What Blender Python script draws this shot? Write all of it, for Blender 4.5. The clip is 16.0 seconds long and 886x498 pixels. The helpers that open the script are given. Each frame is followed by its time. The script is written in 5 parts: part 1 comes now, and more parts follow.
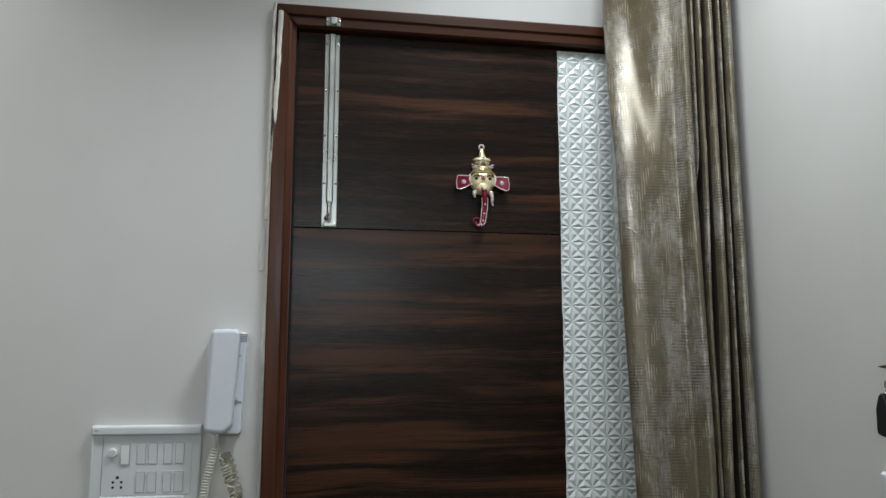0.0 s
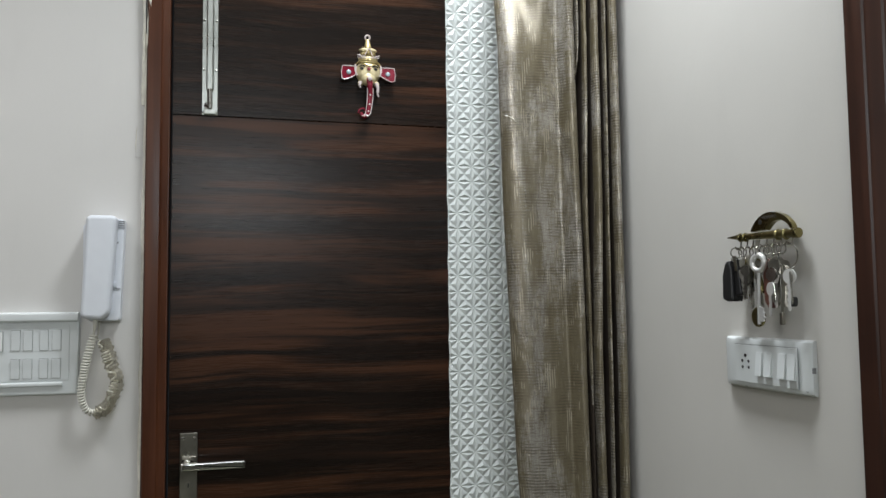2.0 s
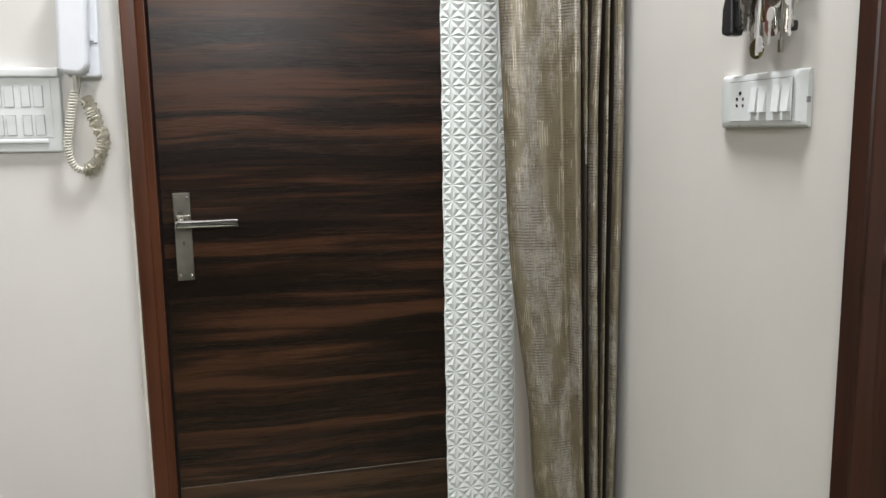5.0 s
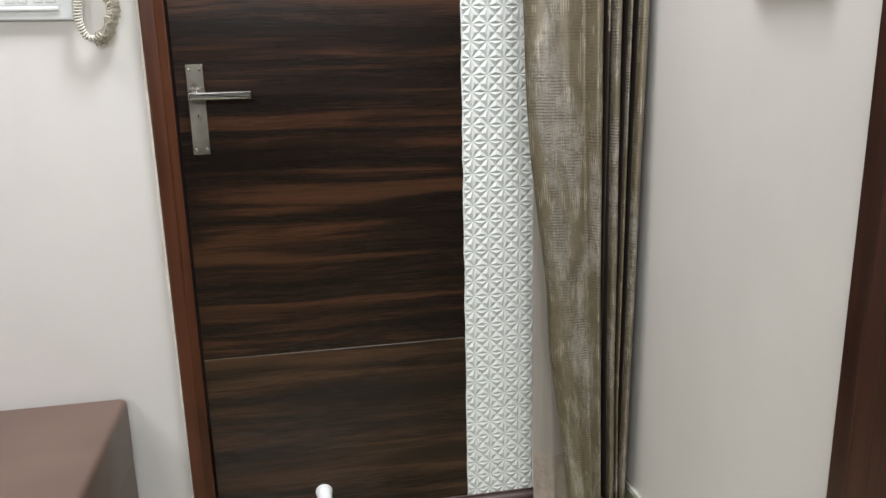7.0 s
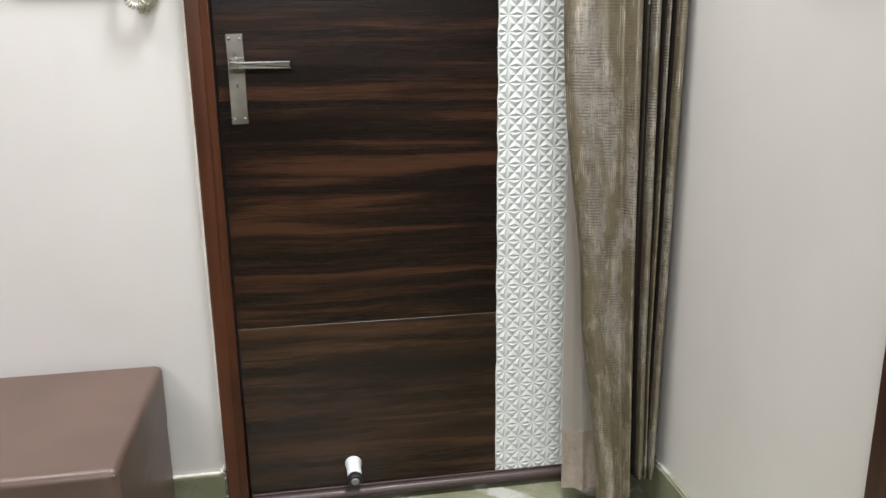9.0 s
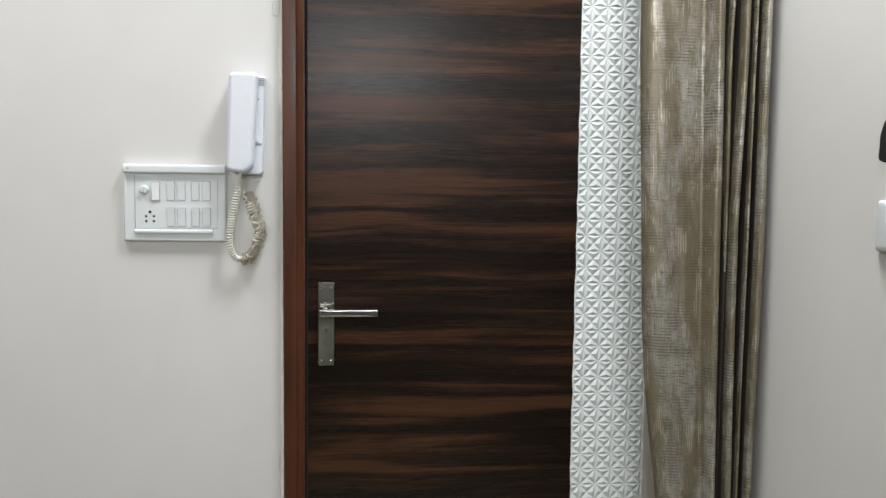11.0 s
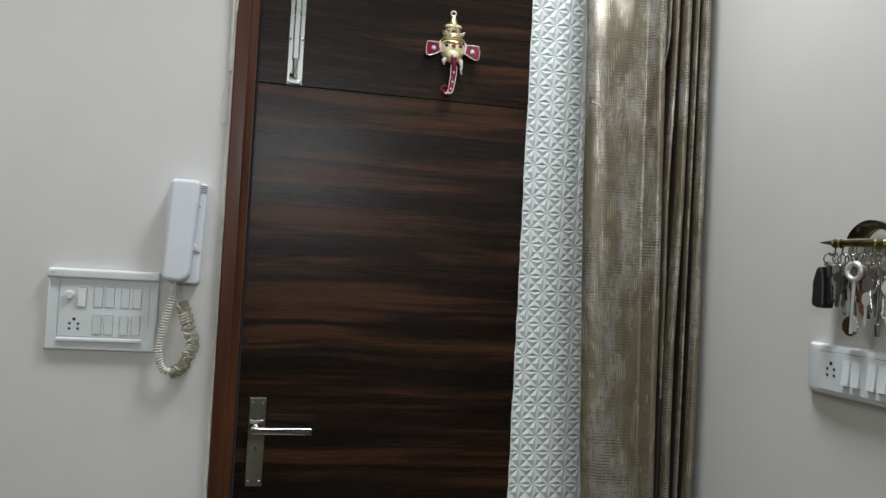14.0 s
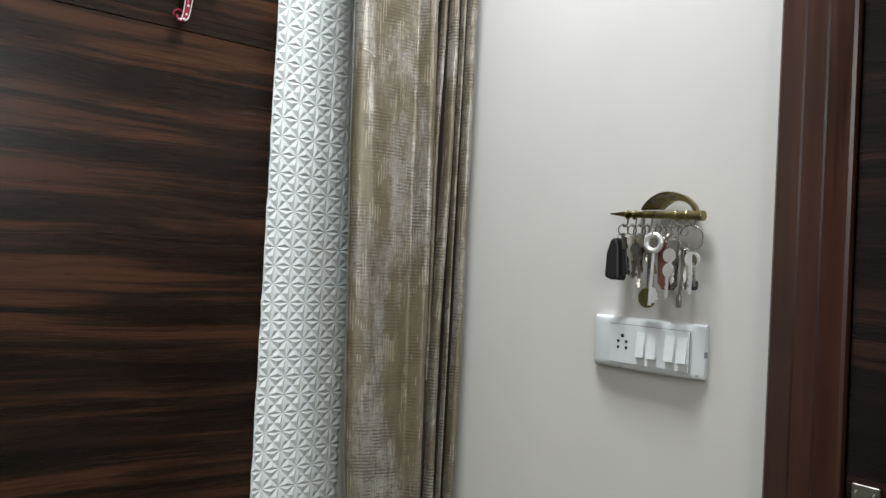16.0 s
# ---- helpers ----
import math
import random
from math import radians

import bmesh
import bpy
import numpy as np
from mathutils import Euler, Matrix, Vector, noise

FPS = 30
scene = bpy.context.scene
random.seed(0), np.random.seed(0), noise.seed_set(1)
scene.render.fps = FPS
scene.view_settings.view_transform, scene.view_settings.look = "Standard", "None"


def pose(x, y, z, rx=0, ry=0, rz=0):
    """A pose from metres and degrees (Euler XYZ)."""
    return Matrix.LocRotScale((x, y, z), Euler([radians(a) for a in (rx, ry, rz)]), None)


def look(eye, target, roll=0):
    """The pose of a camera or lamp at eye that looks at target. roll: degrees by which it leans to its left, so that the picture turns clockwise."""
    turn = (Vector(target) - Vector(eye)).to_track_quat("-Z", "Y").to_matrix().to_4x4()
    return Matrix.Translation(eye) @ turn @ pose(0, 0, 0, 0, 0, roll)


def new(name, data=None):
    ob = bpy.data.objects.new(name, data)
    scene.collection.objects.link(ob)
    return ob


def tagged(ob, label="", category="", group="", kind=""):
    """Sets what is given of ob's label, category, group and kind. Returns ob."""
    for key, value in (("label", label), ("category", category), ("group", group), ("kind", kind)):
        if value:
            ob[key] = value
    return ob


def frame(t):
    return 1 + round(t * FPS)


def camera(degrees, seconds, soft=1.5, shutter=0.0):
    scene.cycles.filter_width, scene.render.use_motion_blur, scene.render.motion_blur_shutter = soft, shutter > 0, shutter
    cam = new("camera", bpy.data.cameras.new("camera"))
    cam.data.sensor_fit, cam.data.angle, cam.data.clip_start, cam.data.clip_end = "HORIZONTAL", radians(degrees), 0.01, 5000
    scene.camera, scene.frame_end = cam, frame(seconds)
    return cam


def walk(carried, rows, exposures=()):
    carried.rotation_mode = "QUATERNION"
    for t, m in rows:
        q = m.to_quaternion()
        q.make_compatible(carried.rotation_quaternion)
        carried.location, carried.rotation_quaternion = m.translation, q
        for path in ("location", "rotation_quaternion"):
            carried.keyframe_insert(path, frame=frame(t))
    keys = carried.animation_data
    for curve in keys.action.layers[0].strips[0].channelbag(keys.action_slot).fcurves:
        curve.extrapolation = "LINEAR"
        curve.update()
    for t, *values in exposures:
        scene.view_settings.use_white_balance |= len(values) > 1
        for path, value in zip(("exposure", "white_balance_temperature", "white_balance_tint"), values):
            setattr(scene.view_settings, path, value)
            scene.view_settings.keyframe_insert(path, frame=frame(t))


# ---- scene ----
cam = camera(58.6, 16.0)
PATH = [
    (0, (0.04, 0.122, 1.399), (0.368, 2.072, 1.7), -0.0),
    (0.5, (0.052, 0.121, 1.388), (0.431, 2.073, 1.603), -0.5),
    (1, (0.095, 0.122, 1.342), (0.522, 2.067, 1.522), -0.5),
    (1.5, (0.11, 0.11, 1.315), (0.585, 2.046, 1.473), -0.4),
    (2, (0.118, 0.097, 1.301), (0.636, 2.023, 1.44), -0.6),
    (2.5, (0.116, 0.09, 1.29), (0.677, 2.007, 1.403), -1.2),
    (3, (0.126, 0.088, 1.272), (0.716, 1.998, 1.328), -2.1),
    (3.5, (0.121, 0.089, 1.257), (0.735, 1.992, 1.224), -2.4),
    (4, (0.105, 0.092, 1.24), (0.731, 1.987, 1.115), -2.2),
    (4.5, (0.141, 0.1, 1.214), (0.691, 2.008, 0.977), -1.7),
    (5, (0.177, 0.11, 1.171), (0.64, 2.032, 0.869), -0.9),
    (5.2, (0.186, 0.119, 1.13), (0.616, 2.049, 0.828), -1.5),
    (7.3, (0.221, 0.1, 1.061), (0.574, 1.999, 0.543), -1.2),
    (7.5, (0.208, 0.094, 1.036), (0.588, 1.987, 0.516), -1.3),
    (8, (0.203, 0.097, 1.033), (0.609, 1.97, 0.463), -1.2),
    (8.2, (0.202, 0.091, 1.026), (0.609, 1.965, 0.457), -1.3),
    (10.3, (0.104, 0.11, 1.177), (0.259, 2.077, 0.848), 1.2),
    (10.5, (0.101, 0.107, 1.213), (0.271, 2.078, 0.92), 0.9),
    (11, (0.108, 0.093, 1.261), (0.32, 2.075, 1.097), 0.7),
    (11.5, (0.098, 0.079, 1.297), (0.326, 2.066, 1.235), 0.8),
    (12, (0.082, 0.073, 1.314), (0.338, 2.057, 1.311), 1.1),
    (12.5, (0.08, 0.06, 1.323), (0.374, 2.038, 1.355), 1.3),
    (13, (0.098, 0.053, 1.328), (0.413, 2.026, 1.406), 1.3),
    (13.5, (0.094, 0.068, 1.326), (0.428, 2.038, 1.418), 1.6),
    (14, (0.044, 0.117, 1.323), (0.473, 2.069, 1.383), 3.1),
    (14.5, (-0.023, 0.189, 1.331), (0.625, 2.08, 1.401), 3.0),
    (15, (-0.1, 0.245, 1.326), (0.795, 2.032, 1.397), 2.8),
    (15.5, (-0.108, 0.31, 1.314), (0.973, 1.992, 1.358), 3.3),
    (16, (-0.076, 0.407, 1.307), (1.171, 1.971, 1.351), 3.0),
]
EXPOSURES = [
    (0.0, -0.84, 6300, 8),
    (0.5, -0.82, 6380, 8),
    (1.0, -0.62, 6450, 9),
    (2.0, -0.44, 6460, 10),
    (3.5, -0.04, 6500, 13),
    (4.5, 0.31, 6750, 13),
    (5.0, 0.38, 6750, 13),
    (7.5, 0.64, 6720, 15),
    (8.0, 0.69, 6720, 15),
    (10.3, 0.70, 6680, 14),
    (11.0, 0.16, 6550, 12),
    (12.0, -0.25, 6420, 11),
    (13.5, -0.54, 6430, 10),
    (15.0, -0.54, 6450, 10),
    (15.5, -0.48, 6460, 11),
    (16.0, 0.02, 6460, 11),
]
walk(cam, [(t, look(eye, target, roll)) for t, eye, target, roll in PATH], EXPOSURES)

# ---- light ----
world = bpy.data.worlds.new("world")
scene.world = world
world.use_nodes = True
world.node_tree.nodes["Background"].inputs[0].default_value = (0.5, 0.55, 0.6, 1)
world.node_tree.nodes["Background"].inputs[1].default_value = 0.05


def area(name, m, power, colour, sx, sy):
    d = bpy.data.lights.new(name, "AREA")
    d.shape, d.size, d.size_y, d.energy, d.color = "RECTANGLE", sx, sy, power, colour
    ob = new(name, d)
    ob.matrix_world = m
    return ob


LIGHTS = (
    # name, eye, target, watts, colour, sizes, beam
    ("tube_glow_left", (-1.35, -2.52, 2.34), (-0.2, 1.0, 1.1), 34, (1.0, 0.985, 0.96), 0.80, 0.08, 180),
    ("tube_glow_back", (0.15, -2.52, 2.12), (0.1, 1.0, 1.2), 22, (0.90, 0.96, 1.0), 0.90, 0.24, 180),
    ("ceiling_glow", (0.50, 1.20, 2.735), (0.50, 1.2001, 0.0), 19, (0.93, 0.97, 1.0), 0.36, 0.36, 118),
    ("ceiling_glow", (-0.92, 1.20, 2.735), (-0.92, 1.2001, 0.0), 11, (0.98, 0.98, 0.99), 0.36, 0.36, 118),
)
for name, eye, target, watts, colour, sx, sy, beam in LIGHTS:
    area(name, look(eye, target), watts, colour, sx, sy).data.spread = radians(beam)


# ---- materials ----
def mat(name, colour, rough=0.5, metal=0.0):
    m = bpy.data.materials.new(name)
    m.use_nodes = True
    b = m.node_tree.nodes["Principled BSDF"]
    b.inputs["Base Color"].default_value = (*colour, 1)
    b.inputs["Roughness"].default_value = rough
    b.inputs["Metallic"].default_value = metal
    return m


def nodes_of(m):
    t = m.node_tree
    return t, t.nodes, t.links, t.nodes["Principled BSDF"]


def coords(t, scale=(1, 1, 1), kind="Object", rot=(0, 0, 0)):
    tc = t.nodes.new("ShaderNodeTexCoord")
    mp = t.nodes.new("ShaderNodeMapping")
    mp.inputs["Scale"].default_value = scale
    mp.inputs["Rotation"].default_value = rot
    t.links.new(tc.outputs[kind], mp.inputs["Vector"])
    return mp.outputs["Vector"]


def noise_tex(t, vec, scale, detail=4.0, rough=0.55, dist=0.0):
    n = t.nodes.new("ShaderNodeTexNoise")
    n.inputs["Scale"].default_value = scale
    n.inputs["Detail"].default_value = detail
    n.inputs["Roughness"].default_value = rough
    n.inputs["Distortion"].default_value = dist
    t.links.new(vec, n.inputs["Vector"])
    return n.outputs["Fac"]


def ramp(t, fac, stops):
    r = t.nodes.new("ShaderNodeValToRGB")
    e = r.color_ramp.elements
    while len(e) < len(stops):
        e.new(0.5)
    for el, (p, c) in zip(e, stops):
        el.position = p
        el.color = (*c, 1) if len(c) == 3 else c
    t.links.new(fac, r.inputs["Fac"])
    return r.outputs["Color"]


def mixc(t, fac, a, b, mode="MIX"):
    n = t.nodes.new("ShaderNodeMix")
    n.data_type, n.blend_type = "RGBA", mode
    for sock, v in ((n.inputs["Factor"], fac), (n.inputs["A"], a), (n.inputs["B"], b)):
        if isinstance(v, (int, float)):
            sock.default_value = v
        elif isinstance(v, tuple):
            sock.default_value = (*v, 1)
        else:
            t.links.new(v, sock)
    return n.outputs["Result"]


def math_node(t, op, a, b=0.0):
    n = t.nodes.new("ShaderNodeMath")
    n.operation = op
    for k, v in enumerate((a, b)):
        if isinstance(v, (int, float)):
            n.inputs[k].default_value = v
        else:
            t.links.new(v, n.inputs[k])
    return n.outputs[0]


def bump(t, bsdf, height, strength, dist=0.001):
    n = t.nodes.new("ShaderNodeBump")
    n.inputs["Strength"].default_value = strength
    n.inputs["Distance"].default_value = dist
    t.links.new(height, n.inputs["Height"])
    t.links.new(n.outputs["Normal"], bsdf.inputs["Normal"])


G = lambda v: (v, v, v)


def grainy(name, colour, rough, metal=0.0, amount=0.12, scale=60.0, bumps=0.08, rough_var=0.08):
    """A plain surface with two scales of tone and gloss variation and a fine relief."""
    m = mat(name, colour, rough, metal)
    t, n, l, b = nodes_of(m)
    v = coords(t)
    big = noise_tex(t, v, scale * 0.12, 3)
    fine = noise_tex(t, v, scale, 5)
    both = mixc(t, 0.5, big, fine)
    lo = tuple(c * (1 - amount) for c in colour)
    hi = tuple(min(1, c * (1 + amount)) for c in colour)
    l.new(ramp(t, both, ((0.3, lo), (0.7, hi))), b.inputs["Base Color"])
    l.new(ramp(t, big, ((0.3, G(max(0.02, rough - rough_var))), (0.7, G(min(1, rough + rough_var))))), b.inputs["Roughness"])
    bump(t, b, fine, bumps, 0.001)
    return m


def wall_paint(name, colour):
    m = mat(name, colour, 0.5)
    t, n, l, b = nodes_of(m)
    v = coords(t)
    patches = noise_tex(t, v, 1.6, 4, 0.6)
    stipple = noise_tex(t, v, 260, 3, 0.6)
    trowel = noise_tex(t, coords(t, (1, 1, 0.35)), 9, 4, 0.6, 0.6)
    c1 = ramp(t, patches, ((0.3, tuple(c * 0.91 for c in colour)), (0.7, colour)))
    c2 = mixc(t, ramp(t, trowel, ((0.52, G(0.0)), (0.8, G(0.18)))), c1, tuple(c * 0.85 for c in colour))
    l.new(c2, b.inputs["Base Color"])
    l.new(ramp(t, trowel, ((0.3, G(0.42)), (0.7, G(0.58)))), b.inputs["Roughness"])
    bump(t, b, math_node(t, "ADD", math_node(t, "MULTIPLY", stipple, 0.25), math_node(t, "MULTIPLY", trowel, 1.4)), 0.22, 0.002)
    return m


def veneer(name, dark, mid, streak, shift=0.0):
    """Striped ebony laminate: long level bands, broken darker threads and reddish streaks."""
    m = mat(name, mid, 0.3)
    t, n, l, b = nodes_of(m)
    tc = t.nodes.new("ShaderNodeTexCoord")
    add = t.nodes.new("ShaderNodeVectorMath")
    add.operation = "ADD"
    add.inputs[1].default_value = (shift, 0, shift * 0.7)
    l.new(tc.outputs["Object"], add.inputs[0])
    wn_ = t.nodes.new("ShaderNodeTexNoise")
    wn_.inputs["Scale"].default_value = 3.2
    wn_.inputs["Detail"].default_value = 1.0
    l.new(add.outputs[0], wn_.inputs["Vector"])
    wave = t.nodes.new("ShaderNodeCombineXYZ")
    l.new(math_node(t, "MULTIPLY", math_node(t, "SUBTRACT", wn_.outputs["Fac"], 0.5), 0.026), wave.inputs["Z"])
    warped = t.nodes.new("ShaderNodeVectorMath")
    warped.operation = "ADD"
    l.new(add.outputs[0], warped.inputs[0])
    l.new(wave.outputs[0], warped.inputs[1])

    def stretched(sx, sz):
        mp = t.nodes.new("ShaderNodeMapping")
        mp.inputs["Scale"].default_value = (sx, sx, sz)
        l.new(warped.outputs[0], mp.inputs["Vector"])
        return mp.outputs["Vector"]

    bands = noise_tex(t, stretched(0.9, 11), 1.0, 3, 0.5, 0.5)
    mids = noise_tex(t, stretched(1.5, 34), 1.0, 3, 0.52, 0.7)
    threads = noise_tex(t, stretched(2.2, 105), 1.0, 4, 0.6, 0.5)
    fine = noise_tex(t, stretched(14, 620), 1.0, 3, 0.6)
    blots = noise_tex(t, stretched(3.0, 15), 1.0, 4, 0.6, 0.5)
    tone = math_node(t, "ADD", math_node(t, "ADD", math_node(t, "MULTIPLY", bands, 0.34), math_node(t, "MULTIPLY", mids, 0.42)), math_node(t, "MULTIPLY", threads, 0.24))
    c = ramp(t, tone, ((0.41, dark), (0.475, tuple(0.55 * x + 0.45 * y for x, y in zip(dark, mid))), (0.515, mid), (0.555, streak), (0.63, tuple(x * 1.35 for x in streak))))
    c = mixc(t, ramp(t, blots, ((0.54, G(0.0)), (0.70, G(0.7)))), c, dark)
    c = mixc(t, ramp(t, fine, ((0.35, G(0.18)), (0.6, G(0.0)))), c, dark)
    l.new(c, b.inputs["Base Color"])
    b.inputs["Specular IOR Level"].default_value = 0.25
    l.new(ramp(t, mixc(t, 0.5, bands, fine), ((0.3, G(0.22)), (0.7, G(0.33)))), b.inputs["Roughness"])
    bump(t, b, fine, 0.10, 0.0006)
    return m


def lacquered_wood(name, dark, light, axis):
    m = mat(name, light, 0.3)
    t, n, l, b = nodes_of(m)
    sc = [38, 38, 38]
    sc[axis] = 1.6
    v = coords(t, tuple(sc))
    grain = noise_tex(t, v, 1.0, 5, 0.6, 0.5)
    blot = noise_tex(t, coords(t), 5.0, 3)
    b.inputs["Specular IOR Level"].default_value = 0.26
    l.new(mixc(t, 0.35, ramp(t, grain, ((0.35, dark), (0.65, light))), ramp(t, blot, ((0.35, dark), (0.65, light)))), b.inputs["Base Color"])
    l.new(ramp(t, grain, ((0.3, G(0.26)), (0.7, G(0.44)))), b.inputs["Roughness"])
    bump(t, b, grain, 0.12, 0.001)
    return m


def curtain_cloth(name):
    """Jacquard: olive-brown ground, pale satin clouds, short level and upright dashes."""
    m = mat(name, (0.25, 0.2, 0.13), 0.4, 0.35)
    t, n, l, b = nodes_of(m)
    clouds = noise_tex(t, coords(t, (1, 0.22, 1), "UV"), 15, 4, 0.6, 0.5)
    thread_v = noise_tex(t, coords(t, (16, 1.0, 1), "UV"), 26, 4, 0.7, 0.3)
    thread_h = noise_tex(t, coords(t, (1.0, 9, 1), "UV"), 40, 4, 0.65, 0.2)
    where_h = noise_tex(t, coords(t, (0.8, 0.6, 1), "UV"), 34, 2, 0.5)
    where_v = noise_tex(t, coords(t, (1.2, 0.4, 1), "UV"), 40, 2, 0.5)
    weave = noise_tex(t, coords(t, (1, 1, 1), "UV"), 1100, 2)

    def lines(direction, scale, wobble):
        w = t.nodes.new("ShaderNodeTexWave")
        w.wave_type, w.bands_direction = "BANDS", direction
        w.inputs["Scale"].default_value = scale
        w.inputs["Distortion"].default_value = wobble
        w.inputs["Detail"].default_value = 2.0
        w.inputs["Detail Scale"].default_value = 0.4
        l.new(coords(t, (1, 1, 1), "UV"), w.inputs["Vector"])
        return w.outputs["Fac"]

    ground = ramp(t, thread_v, ((0.30, (0.114, 0.096, 0.057)), (0.70, (0.200, 0.168, 0.105))))
    pale = ramp(t, thread_v, ((0.3, (0.25, 0.232, 0.200)), (0.7, (0.45, 0.425, 0.385))))
    frayed = math_node(t, "ADD", clouds, math_node(t, "MULTIPLY", math_node(t, "SUBTRACT", thread_v, 0.5), 0.30))
    frayed = math_node(t, "ADD", frayed, math_node(t, "MULTIPLY", math_node(t, "SUBTRACT", thread_h, 0.5), 0.75))
    c = mixc(t, ramp(t, frayed, ((0.465, G(0.0)), (0.60, G(1.0)))), ground, pale)
    c = mixc(t, ramp(t, thread_h, ((0.50, G(0.0)), (0.60, G(0.55)))), c, (0.105, 0.080, 0.048))
    hl = math_node(t, "MULTIPLY", ramp(t, lines("Y", 54, 1.6), ((0.42, G(0.0)), (0.66, G(1.0)))), ramp(t, math_node(t, "ADD", where_h, math_node(t, "MULTIPLY", math_node(t, "SUBTRACT", thread_v, 0.5), 0.45)), ((0.50, G(0.0)), (0.57, G(1.0)))))
    c = mixc(t, math_node(t, "MULTIPLY", hl, 0.62), c, (0.072, 0.056, 0.032))
    vl = math_node(t, "MULTIPLY", ramp(t, lines("X", 66, 2.0), ((0.55, G(0.0)), (0.8, G(1.0)))), ramp(t, where_v, ((0.57, G(0.0)), (0.62, G(1.0)))))
    c = mixc(t, math_node(t, "MULTIPLY", vl, 0.55), c, (0.50, 0.45, 0.35))
    l.new(c, b.inputs["Base Color"])
    b.inputs["Metallic"].default_value = 0.32
    b.inputs["Specular IOR Level"].default_value = 0.8
    tang = n.new("ShaderNodeTangent")
    tang.direction_type, tang.uv_map = "UV_MAP", "cloth"
    l.new(tang.outputs[0], b.inputs["Tangent"])
    b.inputs["Anisotropic"].default_value = 0.75
    b.inputs["Anisotropic Rotation"].default_value = 0.25
    l.new(ramp(t, clouds, ((0.40, G(0.38)), (0.60, G(0.21)))), b.inputs["Roughness"])
    bump(t, b, math_node(t, "ADD", math_node(t, "MULTIPLY", weave, 0.4), math_node(t, "SUBTRACT", math_node(t, "MULTIPLY", thread_v, 0.5), math_node(t, "ADD", hl, thread_h))), 0.15, 0.0010)
    return m


def marble(name):
    m = mat(name, (0.5, 0.52, 0.4), 0.14)
    t, n, l, b = nodes_of(m)
    v = coords(t)
    a = noise_tex(t, v, 4.0, 4, 0.55, 0.7)
    c = noise_tex(t, v, 6.5, 5, 0.55, 0.7)
    vein = noise_tex(t, v, 3.2, 6, 0.6, 1.6)
    col = ramp(t, a, ((0.3, (0.130, 0.138, 0.078)), (0.48, (0.200, 0.208, 0.134)), (0.66, (0.275, 0.280, 0.203))))
    col = mixc(t, ramp(t, c, ((0.55, G(0.0)), (0.60, G(0.85)))), col, (0.47, 0.48, 0.44))
    col = mixc(t, ramp(t, vein, ((0.490, G(0.0)), (0.5, G(0.30)), (0.510, G(0.0)))), col, (0.10, 0.10, 0.06))
    l.new(col, b.inputs["Base Color"])
    l.new(ramp(t, a, ((0.3, G(0.10)), (0.7, G(0.22)))), b.inputs["Roughness"])
    return m


def leather(name, colour):
    m = mat(name, colour, 0.42)
    t, n, l, b = nodes_of(m)
    v = coords(t)
    vo = t.nodes.new("ShaderNodeTexVoronoi")
    vo.inputs["Scale"].default_value = 340
    l.new(v, vo.inputs["Vector"])
    wear = noise_tex(t, v, 6, 4, 0.6)
    l.new(ramp(t, wear, ((0.3, tuple(c * 0.82 for c in colour)), (0.7, tuple(c * 1.12 for c in colour)))), b.inputs["Base Color"])
    l.new(ramp(t, wear, ((0.3, G(0.36)), (0.7, G(0.50)))), b.inputs["Roughness"])
    bump(t, b, vo.outputs["Distance"], 0.15, 0.001)
    return m


M_WALL = wall_paint("cream_wall_paint", (0.655, 0.645, 0.625))
M_WALL_EAST = wall_paint("warm_cream_wall_paint", (0.665, 0.652, 0.618))
# walls out of view, made dark to dim reflections in door and chrome
M_WALL_FAR = wall_paint("unseen_wall_dark_taupe", (0.105, 0.098, 0.088))
M_FILL = grainy("tan_filler", (0.24, 0.20, 0.15), 0.6, 0, 0.2, 80, 0.1)
M_CEIL = wall_paint("ceiling_paint", (0.78, 0.78, 0.76))
M_VENEER = veneer("ebony_laminate", (0.0066, 0.0039, 0.0026), (0.0185, 0.0090, 0.0051), (0.045, 0.0188, 0.0092))
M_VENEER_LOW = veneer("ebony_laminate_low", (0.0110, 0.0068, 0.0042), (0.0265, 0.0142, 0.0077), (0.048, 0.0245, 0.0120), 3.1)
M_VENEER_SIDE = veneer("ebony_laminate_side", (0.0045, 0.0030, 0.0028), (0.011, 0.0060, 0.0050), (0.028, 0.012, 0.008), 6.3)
M_JAMB = lacquered_wood("teak_upright", (0.040, 0.0125, 0.0052), (0.090, 0.0295, 0.0122), 2)
M_HEAD = lacquered_wood("teak_level", (0.034, 0.0115, 0.0058), (0.068, 0.0235, 0.0105), 0)
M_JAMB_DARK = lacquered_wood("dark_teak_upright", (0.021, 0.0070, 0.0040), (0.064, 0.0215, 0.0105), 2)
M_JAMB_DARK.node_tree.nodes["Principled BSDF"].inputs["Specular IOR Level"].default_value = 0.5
M_PVC = grainy("white_relief_sheet", (0.65, 0.69, 0.675), 0.30, 0, 0.04, 25, 0.03)
M_STEEL = grainy("brushed_steel", (0.27, 0.258, 0.222), 0.30, 1.0, 0.2, 60, 0.18, 0.1)
M_ALU = grainy("satin_aluminium", (0.50, 0.52, 0.49), 0.33, 1.0, 0.10, 80, 0.05, 0.1)
M_CHROME = grainy("chrome", (0.56, 0.55, 0.525), 0.17, 1.0, 0.12, 45, 0.22, 0.08)
M_BRASS = grainy("aged_brass", (0.25, 0.215, 0.098), 0.27, 1.0, 0.3, 70, 0.2, 0.12)
M_PLASTIC = grainy("white_plastic", (0.66, 0.695, 0.70), 0.32, 0, 0.03, 40, 0.03)
